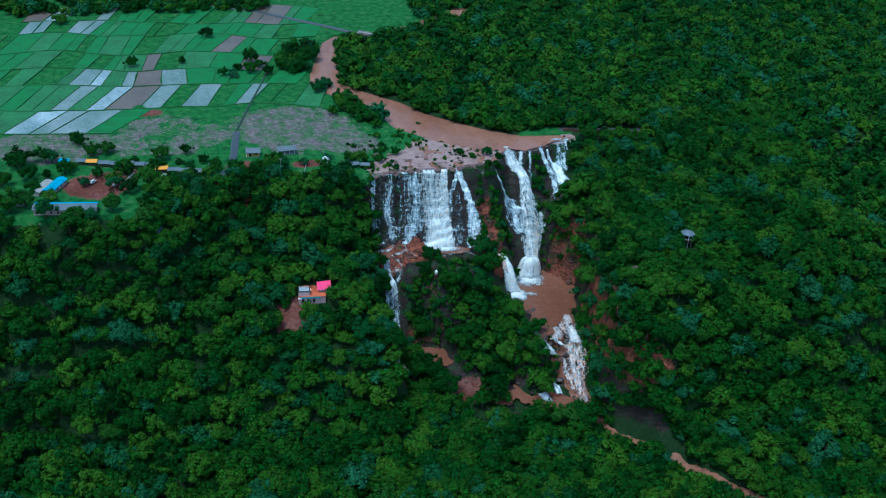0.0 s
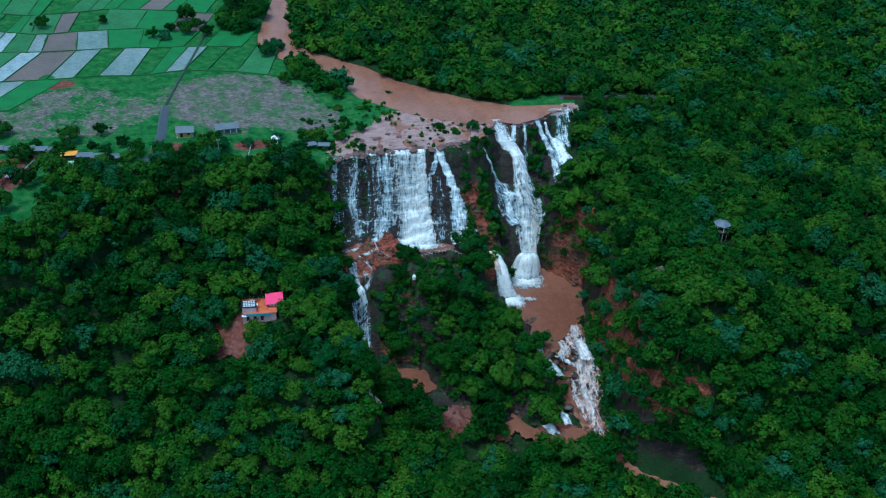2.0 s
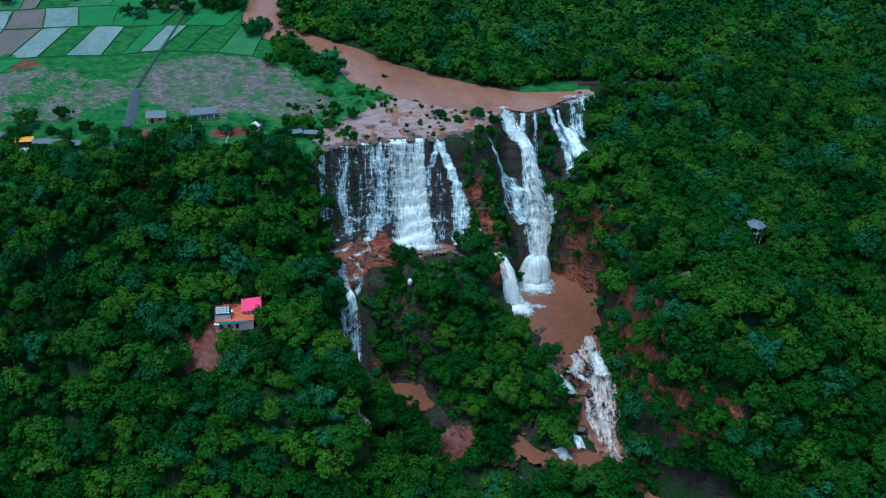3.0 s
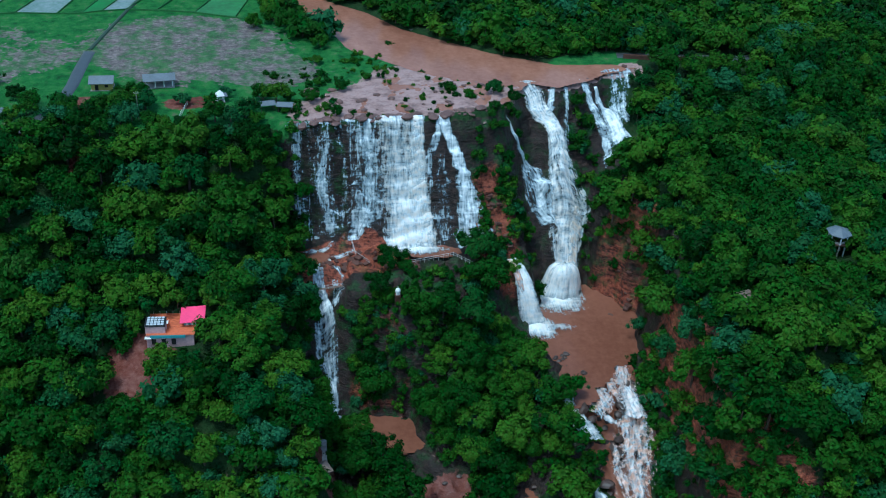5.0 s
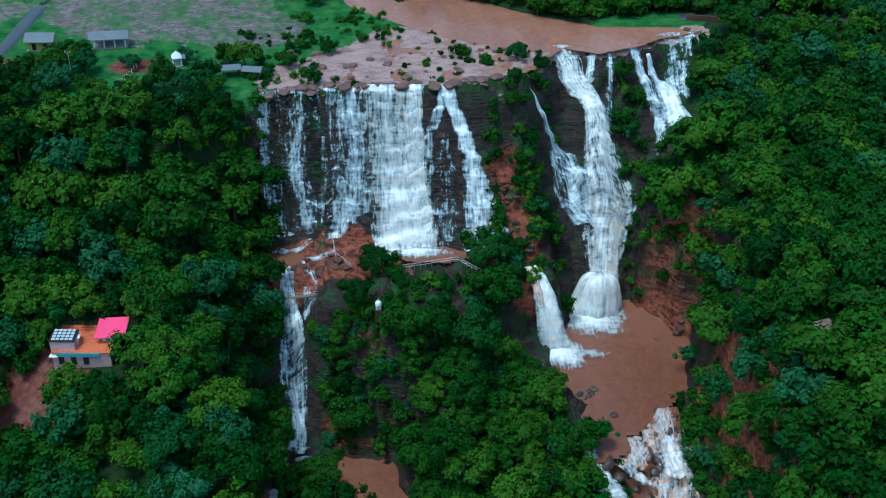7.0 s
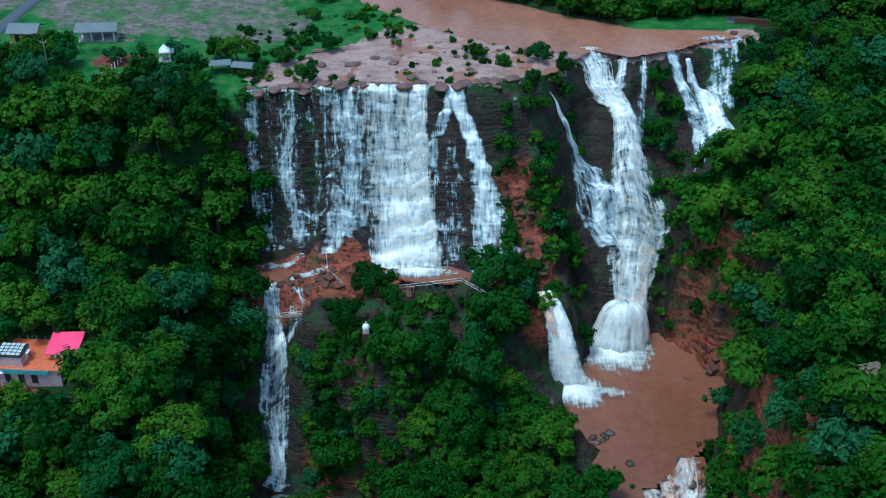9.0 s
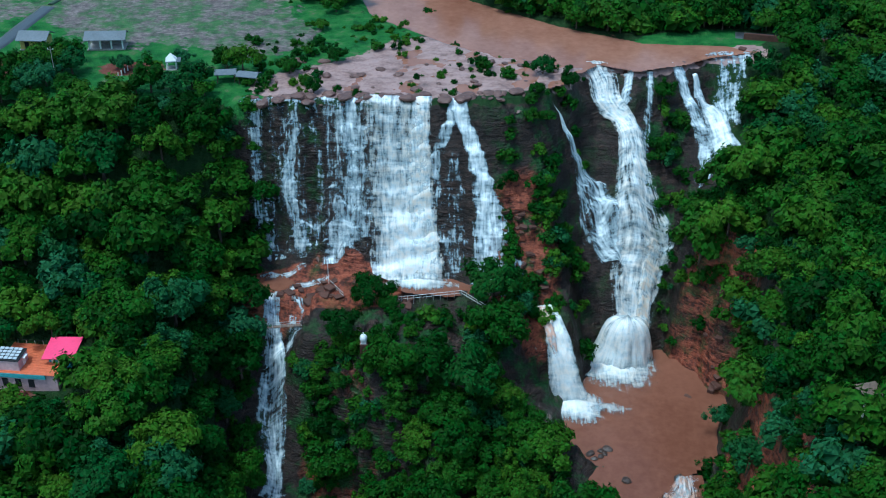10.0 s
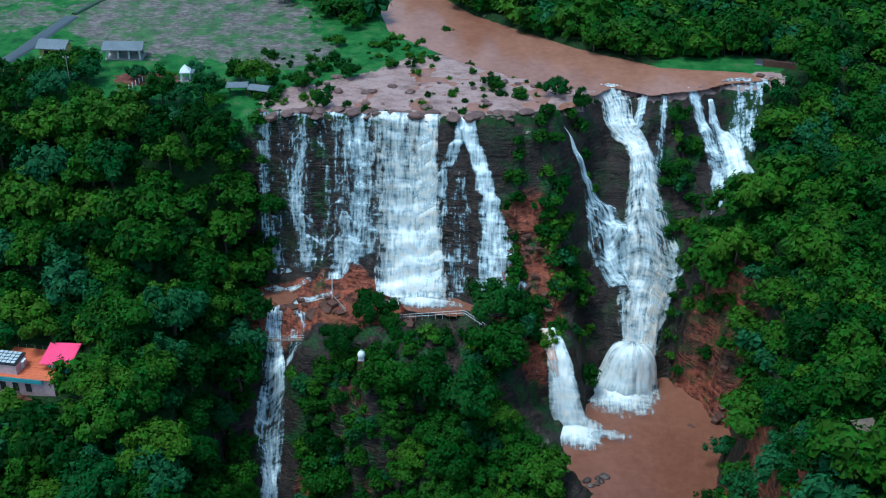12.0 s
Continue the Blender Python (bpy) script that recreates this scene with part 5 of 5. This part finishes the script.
# ---- buildings on the plateau above the falls ----
def yellow_house():
    h = thing("yellow_house", at(-54.4, 21.0, -3), "small yellow plastered house with a grey sheet roof", "house")
    part("wall", box(4.3, 3.0, 1.8, bevel=0.04), M_YELLOW, h)
    part("roof", gable(5.2, 4.2, 1.0, 0.1, 1.85), M_ROOFGREY, h, "rain-dark grey corrugated roof")
    part("door", box(0.7, 0.06, 1.4, -1.0, -1.52, 0), M_DARK, h, "dark doorway")
    part("window", box(0.7, 0.06, 0.6, 1.0, -1.52, 0.8), M_DARK, h, "dark window opening")
    part("plinth", box(4.7, 3.4, 0.2, z=-0.08), M_CONCRETE, h)


def white_pavilion():
    h = thing("pavilion", at(-42.6, 21.0, 4), "open pavilion with white columns and grey roof", "pavilion")
    part("plinth", box(6.2, 2.9, 0.3, z=-0.1), M_CONCRETE, h)
    part("back_wall", box(5.6, 0.15, 1.7, y=1.2, z=0.2), M_CONCRETE, h)
    for x in (-2.7, -0.9, 0.9, 2.7):
        part("column", box(0.24, 0.24, 1.7, x, -1.2, 0.2), M_WHITE, h, "white painted column")
    part("roof", gable(6.8, 3.9, 0.9, 0.1, 1.95), M_ROOFGREY, h, "grey corrugated roof")


def white_shrine():
    h = thing("shrine", at(-30, 12.2, 10), "small shrine with a white pointed roof", "shrine")
    part("plinth", box(1.9, 1.9, 0.3, z=-0.1), M_CONCRETE, h)
    for x in (-0.7, 0.7):
        for y in (-0.7, 0.7):
            part("column", box(0.18, 0.18, 1.2, x, y, 0.2), M_WHITE, h)
    part("canopy", box(2.4, 1.9, 0.1, x=0.3, z=1.4), M_ROOFGREY, h, "flat grey canopy")
    part("roof", hip(1.7, 1.7, 1.1, 1.6), M_WHITE, h, "white pyramid roof")


def open_shed(x, y, turn, label):
    h = thing("open_shed", at(x, y, turn), label, "shed")
    for px in (-1.3, 1.3):
        for py in (-0.8, 0.8):
            part("post", post(px, py, -0.2, 1.5, 0.06), M_BARK, h)
    part("roof", gable(3.4, 2.4, 0.45, 0.08, 1.5), M_ROOFGREY, h)


def power_pole(x, y):
    h = thing("power_pole", at(x, y), "pale concrete power pole with a crossarm", "pole")
    part("shaft", post(0, 0, -0.3, 6.2, 0.06), M_CONCRETE, h)
    part("crossarm", box(0.9, 0.07, 0.07, 0, 0, 5.7, 0.02), M_CONCRETE, h)
    for k in (-0.4, 0.0, 0.4):
        part("insulator", post(k, 0, 5.8, 6.0, 0.05, 6), M_WHITE, h)


def dome_shrine():
    h = thing("dome_shrine", pose(2.5, -26.6, one_height(2.5, -26.6) + 1.7), "tiny white domed shrine among trees on the island", "shrine")
    part("base", box(1.1, 1.1, 2.1, z=-1.8), M_REDROCK, h, "dark red stone base")
    part("cell", box(0.8, 0.8, 0.8, z=0.3), M_WHITE, h)
    bm = bmesh.new()
    bmesh.ops.create_uvsphere(bm, u_segments=14, v_segments=9, radius=0.55, matrix=Matrix.Translation((0, 0, 1.1)) @ Matrix.Diagonal((1, 1, 1.25, 1)))
    part("dome", bm, M_WHITE, h, "white rounded dome")
    part("spire", post(0, 0, 1.7, 2.15, 0.06), M_WHITE, h)


def pink_roof_house():
    z = one_height(-41.5, -36) + 0.2
    h = thing("hillside_house", pose(-42.0, -34.8, z, 0, 0, -5), "hillside house with orange terrace and bright pink roof", "house")
    part("lower_storey", box(8.6, 6.2, 4.4, 0.6, 0.6, -2.4), M_PINKWALL, h, "faded pink lower storey")
    terrace = part("terrace", box(8.8, 6.6, 0.16, 0.7, 0.6, 2.0), M_ORANGE, h, "orange tiled terrace")
    for k in range(12):
        part("tile_rib", box(8.6, 0.09, 0.07, 0.7, -2.4 + k * 0.54, 2.15, 0.02), M_ORANGE, terrace)
    room = part("roof_room", box(3.6, 2.8, 1.7, -2.0, -0.8, 2.0), M_PINKWALL, h, "faded pink rooftop room")
    part("door", box(0.06, 0.7, 1.2, -0.18, -0.6, 2.16), M_WHITE, room, "white door")
    part("hood", box(0.5, 1.0, 0.08, 0.0, -0.6, 3.45), M_WHITE, room, "small white hood over the door")
    part("parapet", box(3.8, 3.0, 0.14, -2.0, -0.8, 3.7), M_DARK, room, "dark roof edge")
    for i in range(5):
        for j in range(4):
            part("roof_panel", box(0.52, 0.5, 0.06, -3.28 + i * 0.64, -1.76 + j * 0.64, 3.92 + j * 0.03, 0.02), M_PANEL, room, "pale glazed panel")
    annex = part("annex", box(3.0, 2.6, 2.0, 4.4, 1.4, 1.4), M_TEAL, h, "teal plastered annex")
    for x in (3.5, 4.4, 5.3):
        part("window", box(0.46, 0.06, 1.0, x, 0.07, 2.1), M_WHITE, annex, "white window")
    roof = box(4.6, 4.0, 0.12, 0, 0, 0, 0.02)
    bmesh.ops.rotate(roof, verts=roof.verts, matrix=Matrix.Rotation(radians(12), 3, "X") @ Matrix.Rotation(radians(-5), 3, "Y"))
    bmesh.ops.translate(roof, verts=roof.verts, vec=(4.6, 1.2, 3.75))
    part("pink_roof", roof, M_PINK, h, "bright pink sheet roof")
    part("balcony", box(6.4, 0.16, 0.7, 0.2, -2.65, 1.35), M_TEAL, h, "green balcony front")
    part("awning", box(1.2, 0.8, 0.1, -3.4, -2.6, 1.4), M_WHITE, h, "white awning")
    for x in (-2.4, -0.6, 1.2):
        part("opening", box(0.8, 0.08, 1.3, x, -2.53, -0.2), M_DARK, h, "dark doorway")
    for k in range(7):
        part("rail_post", post(-3 + k * 1.2, 3.8, 2.1, 2.8, 0.03), M_STEEL, h)
    part("rail", box(8.4, 0.05, 0.06, 0.6, 3.8, 2.78, 0.01), M_DARK, h)


def lookout_tower():
    z = one_height(86.5, -41)
    h = thing("lookout_tower", pose(86.5, -41, z, 0, 0, 20), "six-sided lookout tower with white pillars above trees", "tower")
    deck_z = 2.9
    for k in range(6):
        a = 2 * math.pi * k / 6
        x, y = 1.75 * math.cos(a), 1.75 * math.sin(a)
        part("stilt", post(x, y, -0.4, deck_z, 0.14), M_WHITE if k % 2 else M_CONCRETE, h)
        part("pillar", post(x, y, deck_z + 0.1, deck_z + 2.0, 0.15), M_WHITE, h, "white pillar")
        b = 2 * math.pi * (k + 0.5) / 6
        part("parapet", box(1.75, 0.08, 0.5, 1.55 * math.cos(b), 1.55 * math.sin(b), deck_z + 0.1, 0.02, None, b + math.pi / 2), M_CONCRETE, h)
    bm = bmesh.new()
    bmesh.ops.create_cone(bm, cap_ends=True, segments=6, radius1=2.2, radius2=2.2, depth=0.2, matrix=Matrix.Translation((0, 0, deck_z)))
    part("deck", bm, M_REDROCK, h, "reddish concrete deck")
    part("roof", hip(5.0, 5.0, 1.1, deck_z + 2.05, 6), M_ROOFGREY, h, "dark grey pointed roof")
    bm = bmesh.new()
    for k in range(8):
        box(0.9, 0.3, 0.08, 2.3 + k * 0.28, -0.6, deck_z - 0.35 - k * 0.32, 0, bm)
    part("stair", bm, M_WHITE, h, "pale outside stair")


def forest_hut(x, y, turn, label, lift, size=1.0):
    z = one_height(x, y)
    h = thing("forest_hut", pose(x, y, z, 0, 0, turn), label, "hut")
    for px in (-1, 1):
        for py in (-0.9, 0.9):
            part("post", post(px * size, py * size, -0.4, lift + 1.5, 0.11), M_WHITE, h, "pale post")
    part("deck", box(2.5 * size, 2.3 * size, 0.2, z=lift - 0.1), M_CONCRETE, h)
    part("roof", hip(3.2 * size, 2.9 * size, 1.0, lift + 1.55, ridge=0.8), M_THATCH, h, "weathered brown hipped roof")


yellow_house()
white_pavilion()
white_shrine()
open_shed(-16.8, 6.6, -12, "open shed with grey sheet roof near the crest")
open_shed(-20.5, 7.5, 8, "low shed with grey sheet roof under trees")
power_pole(-46.4, 5.6)
open_shed(-58.9, -0.6, 14, "small dark-roofed kiosk on red ground among trees")
dome_shrine()
pink_roof_house()
lookout_tower()
forest_hut(63.5, -52.2, 15, "small raised hut with brown roof in forest", 1.3, 0.9)
forest_hut(-16.2, -60.0, 20, "small open hut with brown roof beside steps", 1.2, 1.1)


# ---- village ----
def long_house(x, y, turn, sx, sy, hgt, wall, roof, label, trim=None, doors=4):
    h = thing("village_house", at(x, y, turn), label, "house", "village houses")
    part("wall", box(sx, sy, hgt, z=-0.2), wall, h)
    part("roof", gable(sx + 0.7, sy + 0.8, sy * 0.2, 0.1, hgt - 0.2), roof, h)
    if trim:
        part("fascia", box(sx + 0.8, 0.9, 0.12, 0, sy / 2 + 0.3, hgt - 0.12), trim, h, "bright blue roof strip")
    for k in range(doors):
        part("window", box(0.6, 0.06, 0.8, -sx / 2 + (k + 0.6) * sx / doors, -sy / 2 - 0.02, 0.5), M_DARK, h, "dark window opening")


long_house(-116.5, -11.5, -7, 19, 3.8, 2.2, M_PINKWALL, M_ROOFGREY, "long pink village building with blue roof edge", M_BLUE, 9)
long_house(-120.3, 4.2, 62, 9.5, 2.8, 2.0, M_PINKWALL, M_BLUE, "village building with bright blue roof")
long_house(-124.2, 3.6, 62, 8.0, 2.4, 2.0, M_CONCRETE, M_CONCRETE, "grey flat village building by the blue roof")
long_house(-133, -4.5, -5, 7, 2.4, 1.5, M_CONCRETE, M_ROOFGREY, "low grey shed among trees")
long_house(-93.5, -18, 70, 4.2, 2.6, 1.8, M_CONCRETE, M_ROOFGREY, "small grey house half hidden by trees", doors=2)
long_house(-89, -19, 70, 3.4, 2.4, 1.8, M_CONCRETE, M_ROOFGREY, "small grey house half hidden by trees", doors=2)
long_house(-68.8, 14.5, 5, 2.4, 1.6, 1.3, M_WHITE, M_ROOFGREY, "small white kiosk by the road", doors=2)


def stall(x, y, turn, roof, label, sx=3.4):
    h = thing("market_stall", at(x, y, turn), label, "stall", "market stalls")
    for px in (-0.45, 0.45):
        for py in (-1, 1):
            part("post", post(px * sx, py, -0.2, 1.5, 0.05, 6), M_BARK, h)
    part("counter", box(sx * 0.9, 0.5, 0.7, 0, -0.8, -0.05), M_BARK, h)
    part("roof", gable(sx + 0.5, 2.8, 0.4, 0.06, 1.5), roof, h)


STALLS = [(-118, 22, 0, M_BLUE, "blue"), (-112.5, 21.5, 0, M_ROOFGREY, "grey"), (-109, 20.5, 1, M_TARP_O, "orange"), (-105, 19, 1, M_ROOFGREY, "grey"), (-101, 18, 2, M_ROOFGREY, "grey"),
          (-97, 17.5, 2, M_ROOFGREY, "grey"), (-93.5, 16.5, 2, M_ROOFGREY, "grey"), (-90, 15.5, 3, M_ROOFGREY, "grey"), (-86, 12.5, 3, M_TARP_O, "orange"), (-82, 11, 3, M_ROOFGREY, "grey"),
          (-78.3, 10, 3, M_ROOFGREY, "grey"), (-75, 9, 3, M_ROOFGREY, "grey"), (-90, 7, 3, M_BLUE, "blue"), (-86.3, 6.6, 3, M_PANEL, "pale"), (-83.2, 5.8, 3, M_BLUE, "blue"), (-82, -1, 3, M_WHITE, "white")]
for x, y, k, roof, tone in STALLS:
    stall(x, y, -12 + 3 * k, roof, "village market stall with " + tone + " roof sheet", 3.0 + 0.3 * k)


def car(x, y, turn, body_material, label):
    h = thing("parked_car", at(x, y, turn, 0.1), label, "car", "parked cars")
    bm = box(2.6, 1.15, 0.5, 0, 0, 0.25, 0.12)
    box(1.5, 1.0, 0.42, -0.1, 0, 0.72, 0.14, bm)
    part("body", bm, body_material, h)
    part("window_band", box(1.42, 1.04, 0.24, -0.1, 0, 0.8, 0.05), M_GLASS, h, "dark glass")
    for px in (-0.8, 0.8):
        for py in (-0.5, 0.5):
            bm = bmesh.new()
            bmesh.ops.create_cone(bm, cap_ends=True, segments=12, radius1=0.26, radius2=0.26, depth=0.18, matrix=Matrix.Translation((px, py, 0.26)) @ Matrix.Rotation(math.pi / 2, 4, "X"))
            part("wheel", bm, M_TYRE, h)


car(-101.2, 4.4, 60, M_WHITE, "white car parked on wet red ground")
car(-102.6, 7.4, 55, M_WHITE, "white car parked on wet red ground")
car(-108.5, 6.8, 50, M_STEEL, "silver car parked under a tree")
car(-84.5, 1.5, 75, M_WHITE, "white car parked beside the stalls")


# ---- walls, bridges, rails and posts ----
def low_wall(line, label, hgt=0.9, material=None):
    h = thing("low_wall", pose(0, 0, 0), label, "wall")
    for (ax, ay), (bx, by) in zip(line, line[1:]):
        ln, turn = math.hypot(bx - ax, by - ay), math.atan2(by - ay, bx - ax)
        z = one_height((ax + bx) / 2, (ay + by) / 2)
        part("wall_segment", box(ln, 0.3, hgt, (ax + bx) / 2, (ay + by) / 2, z - 0.2, 0.04, None, turn), material or M_REDROCK, h)


low_wall([(64, 27.6), (70, 26.2), (77, 24.8), (88, 22.6)], "long reddish retaining wall beside the forest road", 1.3)
low_wall([(-100, 2), (-95, 12)], "grey compound wall beside the market", 1.0, M_CONCRETE)


def far_bridge():
    h = thing("road_bridge", pose(9, 130.5, 0, 0, 0, -32), "low road bridge over the brown river", "bridge")
    part("deck", box(14, 2.4, 0.4, z=0.6), M_CONCRETE, h)
    for y in (-1.15, 1.15):
        part("parapet", box(14, 0.15, 0.5, 0, y, 1.0), M_CONCRETE, h)
    for x in (-4.5, 0, 4.5):
        part("pier", box(0.6, 2.0, 2.6, x, 0, -2.0), M_CONCRETE, h)


def railing(line, label, gap=1.0):
    h = thing("railing", pose(0, 0, 0), label, "railing")
    for (ax, ay, az), (bx, by, bz) in zip(line, line[1:]):
        a, b = Vector((ax, ay, az)), Vector((bx, by, bz))
        n = max(1, round((b - a).length / gap))
        for k in range(n):
            p = a.lerp(b, k / n)
            part("post", post(p.x, p.y, min(p.z, one_height(p.x, p.y)) - 0.2, p.z + 0.9, 0.035, 6), M_STEEL, h)
        for up in (0.45, 0.9):
            m = Matrix.Translation((a + b) / 2 + Vector((0, 0, up))) @ (b - a).to_track_quat("Z", "Y").to_matrix().to_4x4()
            bm = bmesh.new()
            bmesh.ops.create_cone(bm, cap_ends=True, segments=6, radius1=0.035, radius2=0.035, depth=(b - a).length, matrix=m)
            part("rail", bm, M_STEEL, h)


def on_ground(*pts):
    return [(x, y, one_height(x, y)) for x, y in pts]


def footbridge():
    h = thing("footbridge", pose(-11.2, -18.6, -28.2, 0, 0, 7), "narrow footbridge with pale rails crossing the small fall", "footbridge")
    part("deck", box(10.8, 0.55, 0.1), M_THATCH, h)
    for y in (-0.25, 0.25):
        for k in range(10):
            part("post", post(-5.2 + k * 1.15, y, 0, 0.6, 0.025, 6), M_STEEL, h)
        part("rail", box(10.8, 0.04, 0.05, 0, y, 0.58, 0.01), M_STEEL, h)
    for x in (-5.0, 4.6):
        part("pier", box(0.7, 0.9, 3.2, x, 0, -3.1), M_REDROCK, h, "red stone pier")


far_bridge()
footbridge()
railing(on_ground((-4.5, -7.4), (-4.1, -10.6), (-1.5, -14)), "pale railing beside the ledge path")
railing(on_ground((6.3, -14.4), (11, -14.3), (16.3, -13.9), (20.3, -16.2)), "pale railing along the ledge pond")
for k in range(9):
    x, y = -38.8 + 0.25 * k, 3.6 + k * 0.95
    h = thing("fence_post", at(x, y), "pale concrete fence post in wet grass", "post", "fence posts")
    part("shaft", box(0.14, 0.14, 1.1, z=-0.2), M_WHITE, h)


# ---- steps by the hut ----
def stairway():
    h = thing("stone_stair", pose(0, 0, 0), "wet stone steps going down through trees", "stairs")
    for k in range(16):
        x, y = -15.6 + 0.06 * k, -58.0 + 0.75 * k
        part("step", box(1.5, 0.8, 0.5, x, y, one_height(x, y) - 0.2, 0.04), M_CONCRETE, h)


stairway()


# ---- loose rock ----
def boulder_mesh(seed, flat=0.6, block=False):
    bm = bmesh.new()
    if block:
        bmesh.ops.create_cube(bm, size=1.4)
        bmesh.ops.bevel(bm, geom=list(bm.edges), offset=0.12, segments=1, affect="EDGES")
    else:
        bmesh.ops.create_icosphere(bm, subdivisions=2, radius=0.8)
    r = random.Random(seed)
    off = Vector((r.random() * 50, r.random() * 50, r.random() * 50))
    for v in bm.verts:
        v.co *= 1 + (0.22 if block else 0.4) * noise.noise(v.co * 1.3 + off)
        v.co.z *= flat
    me = bpy.data.meshes.new("boulder")
    bm.to_mesh(me)
    bm.free()
    return me


M_CRESTROCK = plain("brown_crest_rock", (0.12, 0.062, 0.05), 0.6, 1.8, 0.5, relief=0.1)
BOULDERS = [boulder_mesh(k) for k in range(5)]
CREST_ROCKS = [boulder_mesh(40 + k, 0.5) for k in range(5)]
for me in CREST_ROCKS:
    me.materials.append(M_CRESTROCK)
SLABS = [boulder_mesh(20 + k, 0.42, True) for k in range(5)]
for me in BOULDERS:
    me.materials.append(M_ROCK)
for me in SLABS:
    me.materials.append(M_REDROCK)


def rock(x, y, k, label, group, meshes, r, z=None):
    ob = new("rock_slab" if meshes is SLABS else "boulder", r.choice(meshes))
    ob.matrix_world = Matrix.LocRotScale((x, y, (one_height(x, y) if z is None else z) + 0.1 * k), Euler((r.uniform(-0.15, 0.15), r.uniform(-0.15, 0.15), r.uniform(0, 6.28))),
                                         (k * r.uniform(0.8, 1.3), k * r.uniform(0.7, 1.1), k * r.uniform(0.7, 1.1)))
    tagged(ob, label, "rock", group)


r5 = random.Random(5)
for x, y, k in ((45.1, -46.7, 1.7), (44.2, -48.2, 1.4), (42.3, -55.0, 1.9), (43.0, -53.0, 1.5), (38.9, -60.2, 1.6), (36.4, -48.4, 1.7), (38, -50.2, 1.5), (41.5, -46.8, 1.1), (47.3, -42.5, 0.9)):
    rock(x, y, k, "dark wet boulder splashed by the rapids", "rapids boulders", BOULDERS, r5, one_height(x, y) + 1.3)
for x, y, k in ((-1.3, 0.2, 1.5), (2.0, 0.4, 1.1), (8.0, 0.3, 1.3), (16.0, 0.6, 1.3), (13.7, 0.4, 1.5), (-8.5, 0.6, 1.3), (-6.6, 0.9, 1.0)):
    rock(x, y, k, "rounded wet rock on the lip of the falls", "lip rocks", CREST_ROCKS, r5, one_height(x, y) + 0.35)
for x, y, k in ((34.8, -33.4, 0.8), (36.4, -32.8, 0.7), (37.4, -32.4, 0.8), (36.3, -33.9, 0.6), (35.3, -34.4, 0.7), (36.9, -33.4, 0.5), (39.3, -38.8, 0.8), (46.6, -38.4, 0.9)):
    rock(x, y, k, "dark wet boulder standing in the brown pool", "pool boulders", BOULDERS, r5, -39.3)
for k in range(24):
    t = r5.random()
    x, y = 44.5 - 2 * t + r5.uniform(-7, 7.5), -42 - 24 * t
    rock(x, y, r5.uniform(0.6, 1.7), "dark wet boulder splashed by the rapids", "rapids boulders", BOULDERS, r5)
for k in range(40):
    rock(r5.uniform(6, 40), r5.uniform(-71, -51), r5.uniform(0.4, 1.2), "wet boulder on muddy shallows", "shallows boulders", BOULDERS, r5)
for k in range(46):
    rock(r5.uniform(-15, 3), r5.uniform(-14.5, -9.5), r5.uniform(0.4, 1.1), "broken red sandstone slab on the ledge", "ledge slabs", SLABS, r5)
for k in range(46):
    rock(r5.uniform(22.5, 29), r5.uniform(-17, -6), r5.uniform(0.4, 1.0), "broken red sandstone slab on the ledge", "ledge slabs", SLABS, r5)
for k in range(14):
    rock(r5.uniform(4.5, 9), r5.uniform(-17, -13.5), r5.uniform(0.5, 1.3), "broken red sandstone slab on the ledge", "ledge slabs", SLABS, r5)
for k in range(84):
    x = r5.uniform(-17, 27)
    rock(x, float(rim_y(x)) + r5.uniform(-0.2, 2.4), 0.4 + 1.2 * r5.random() ** 2, "rounded brown rock on the lip of the falls", "lip rocks", CREST_ROCKS, r5)
for k in range(40):
    x = r5.uniform(-14, 31)
    rock(x, float(rim_y(x)) + r5.uniform(2.4, 16), r5.uniform(0.4, 1.1), "low brown rock on the river shelf", "shelf rocks", CREST_ROCKS, r5)
for k in range(26):
    x = r5.uniform(37, 65)
    rock(x, float(rim_y(x)) + r5.uniform(0.2, 1.4), r5.uniform(0.35, 0.8), "rounded wet rock on the lip of the falls", "lip rocks", SLABS, r5)
for k in range(24):
    rock(r5.uniform(49, 57), r5.uniform(-21, -12), r5.uniform(0.5, 1.1), "fallen red block at the cliff foot", "cliff blocks", SLABS, r5)
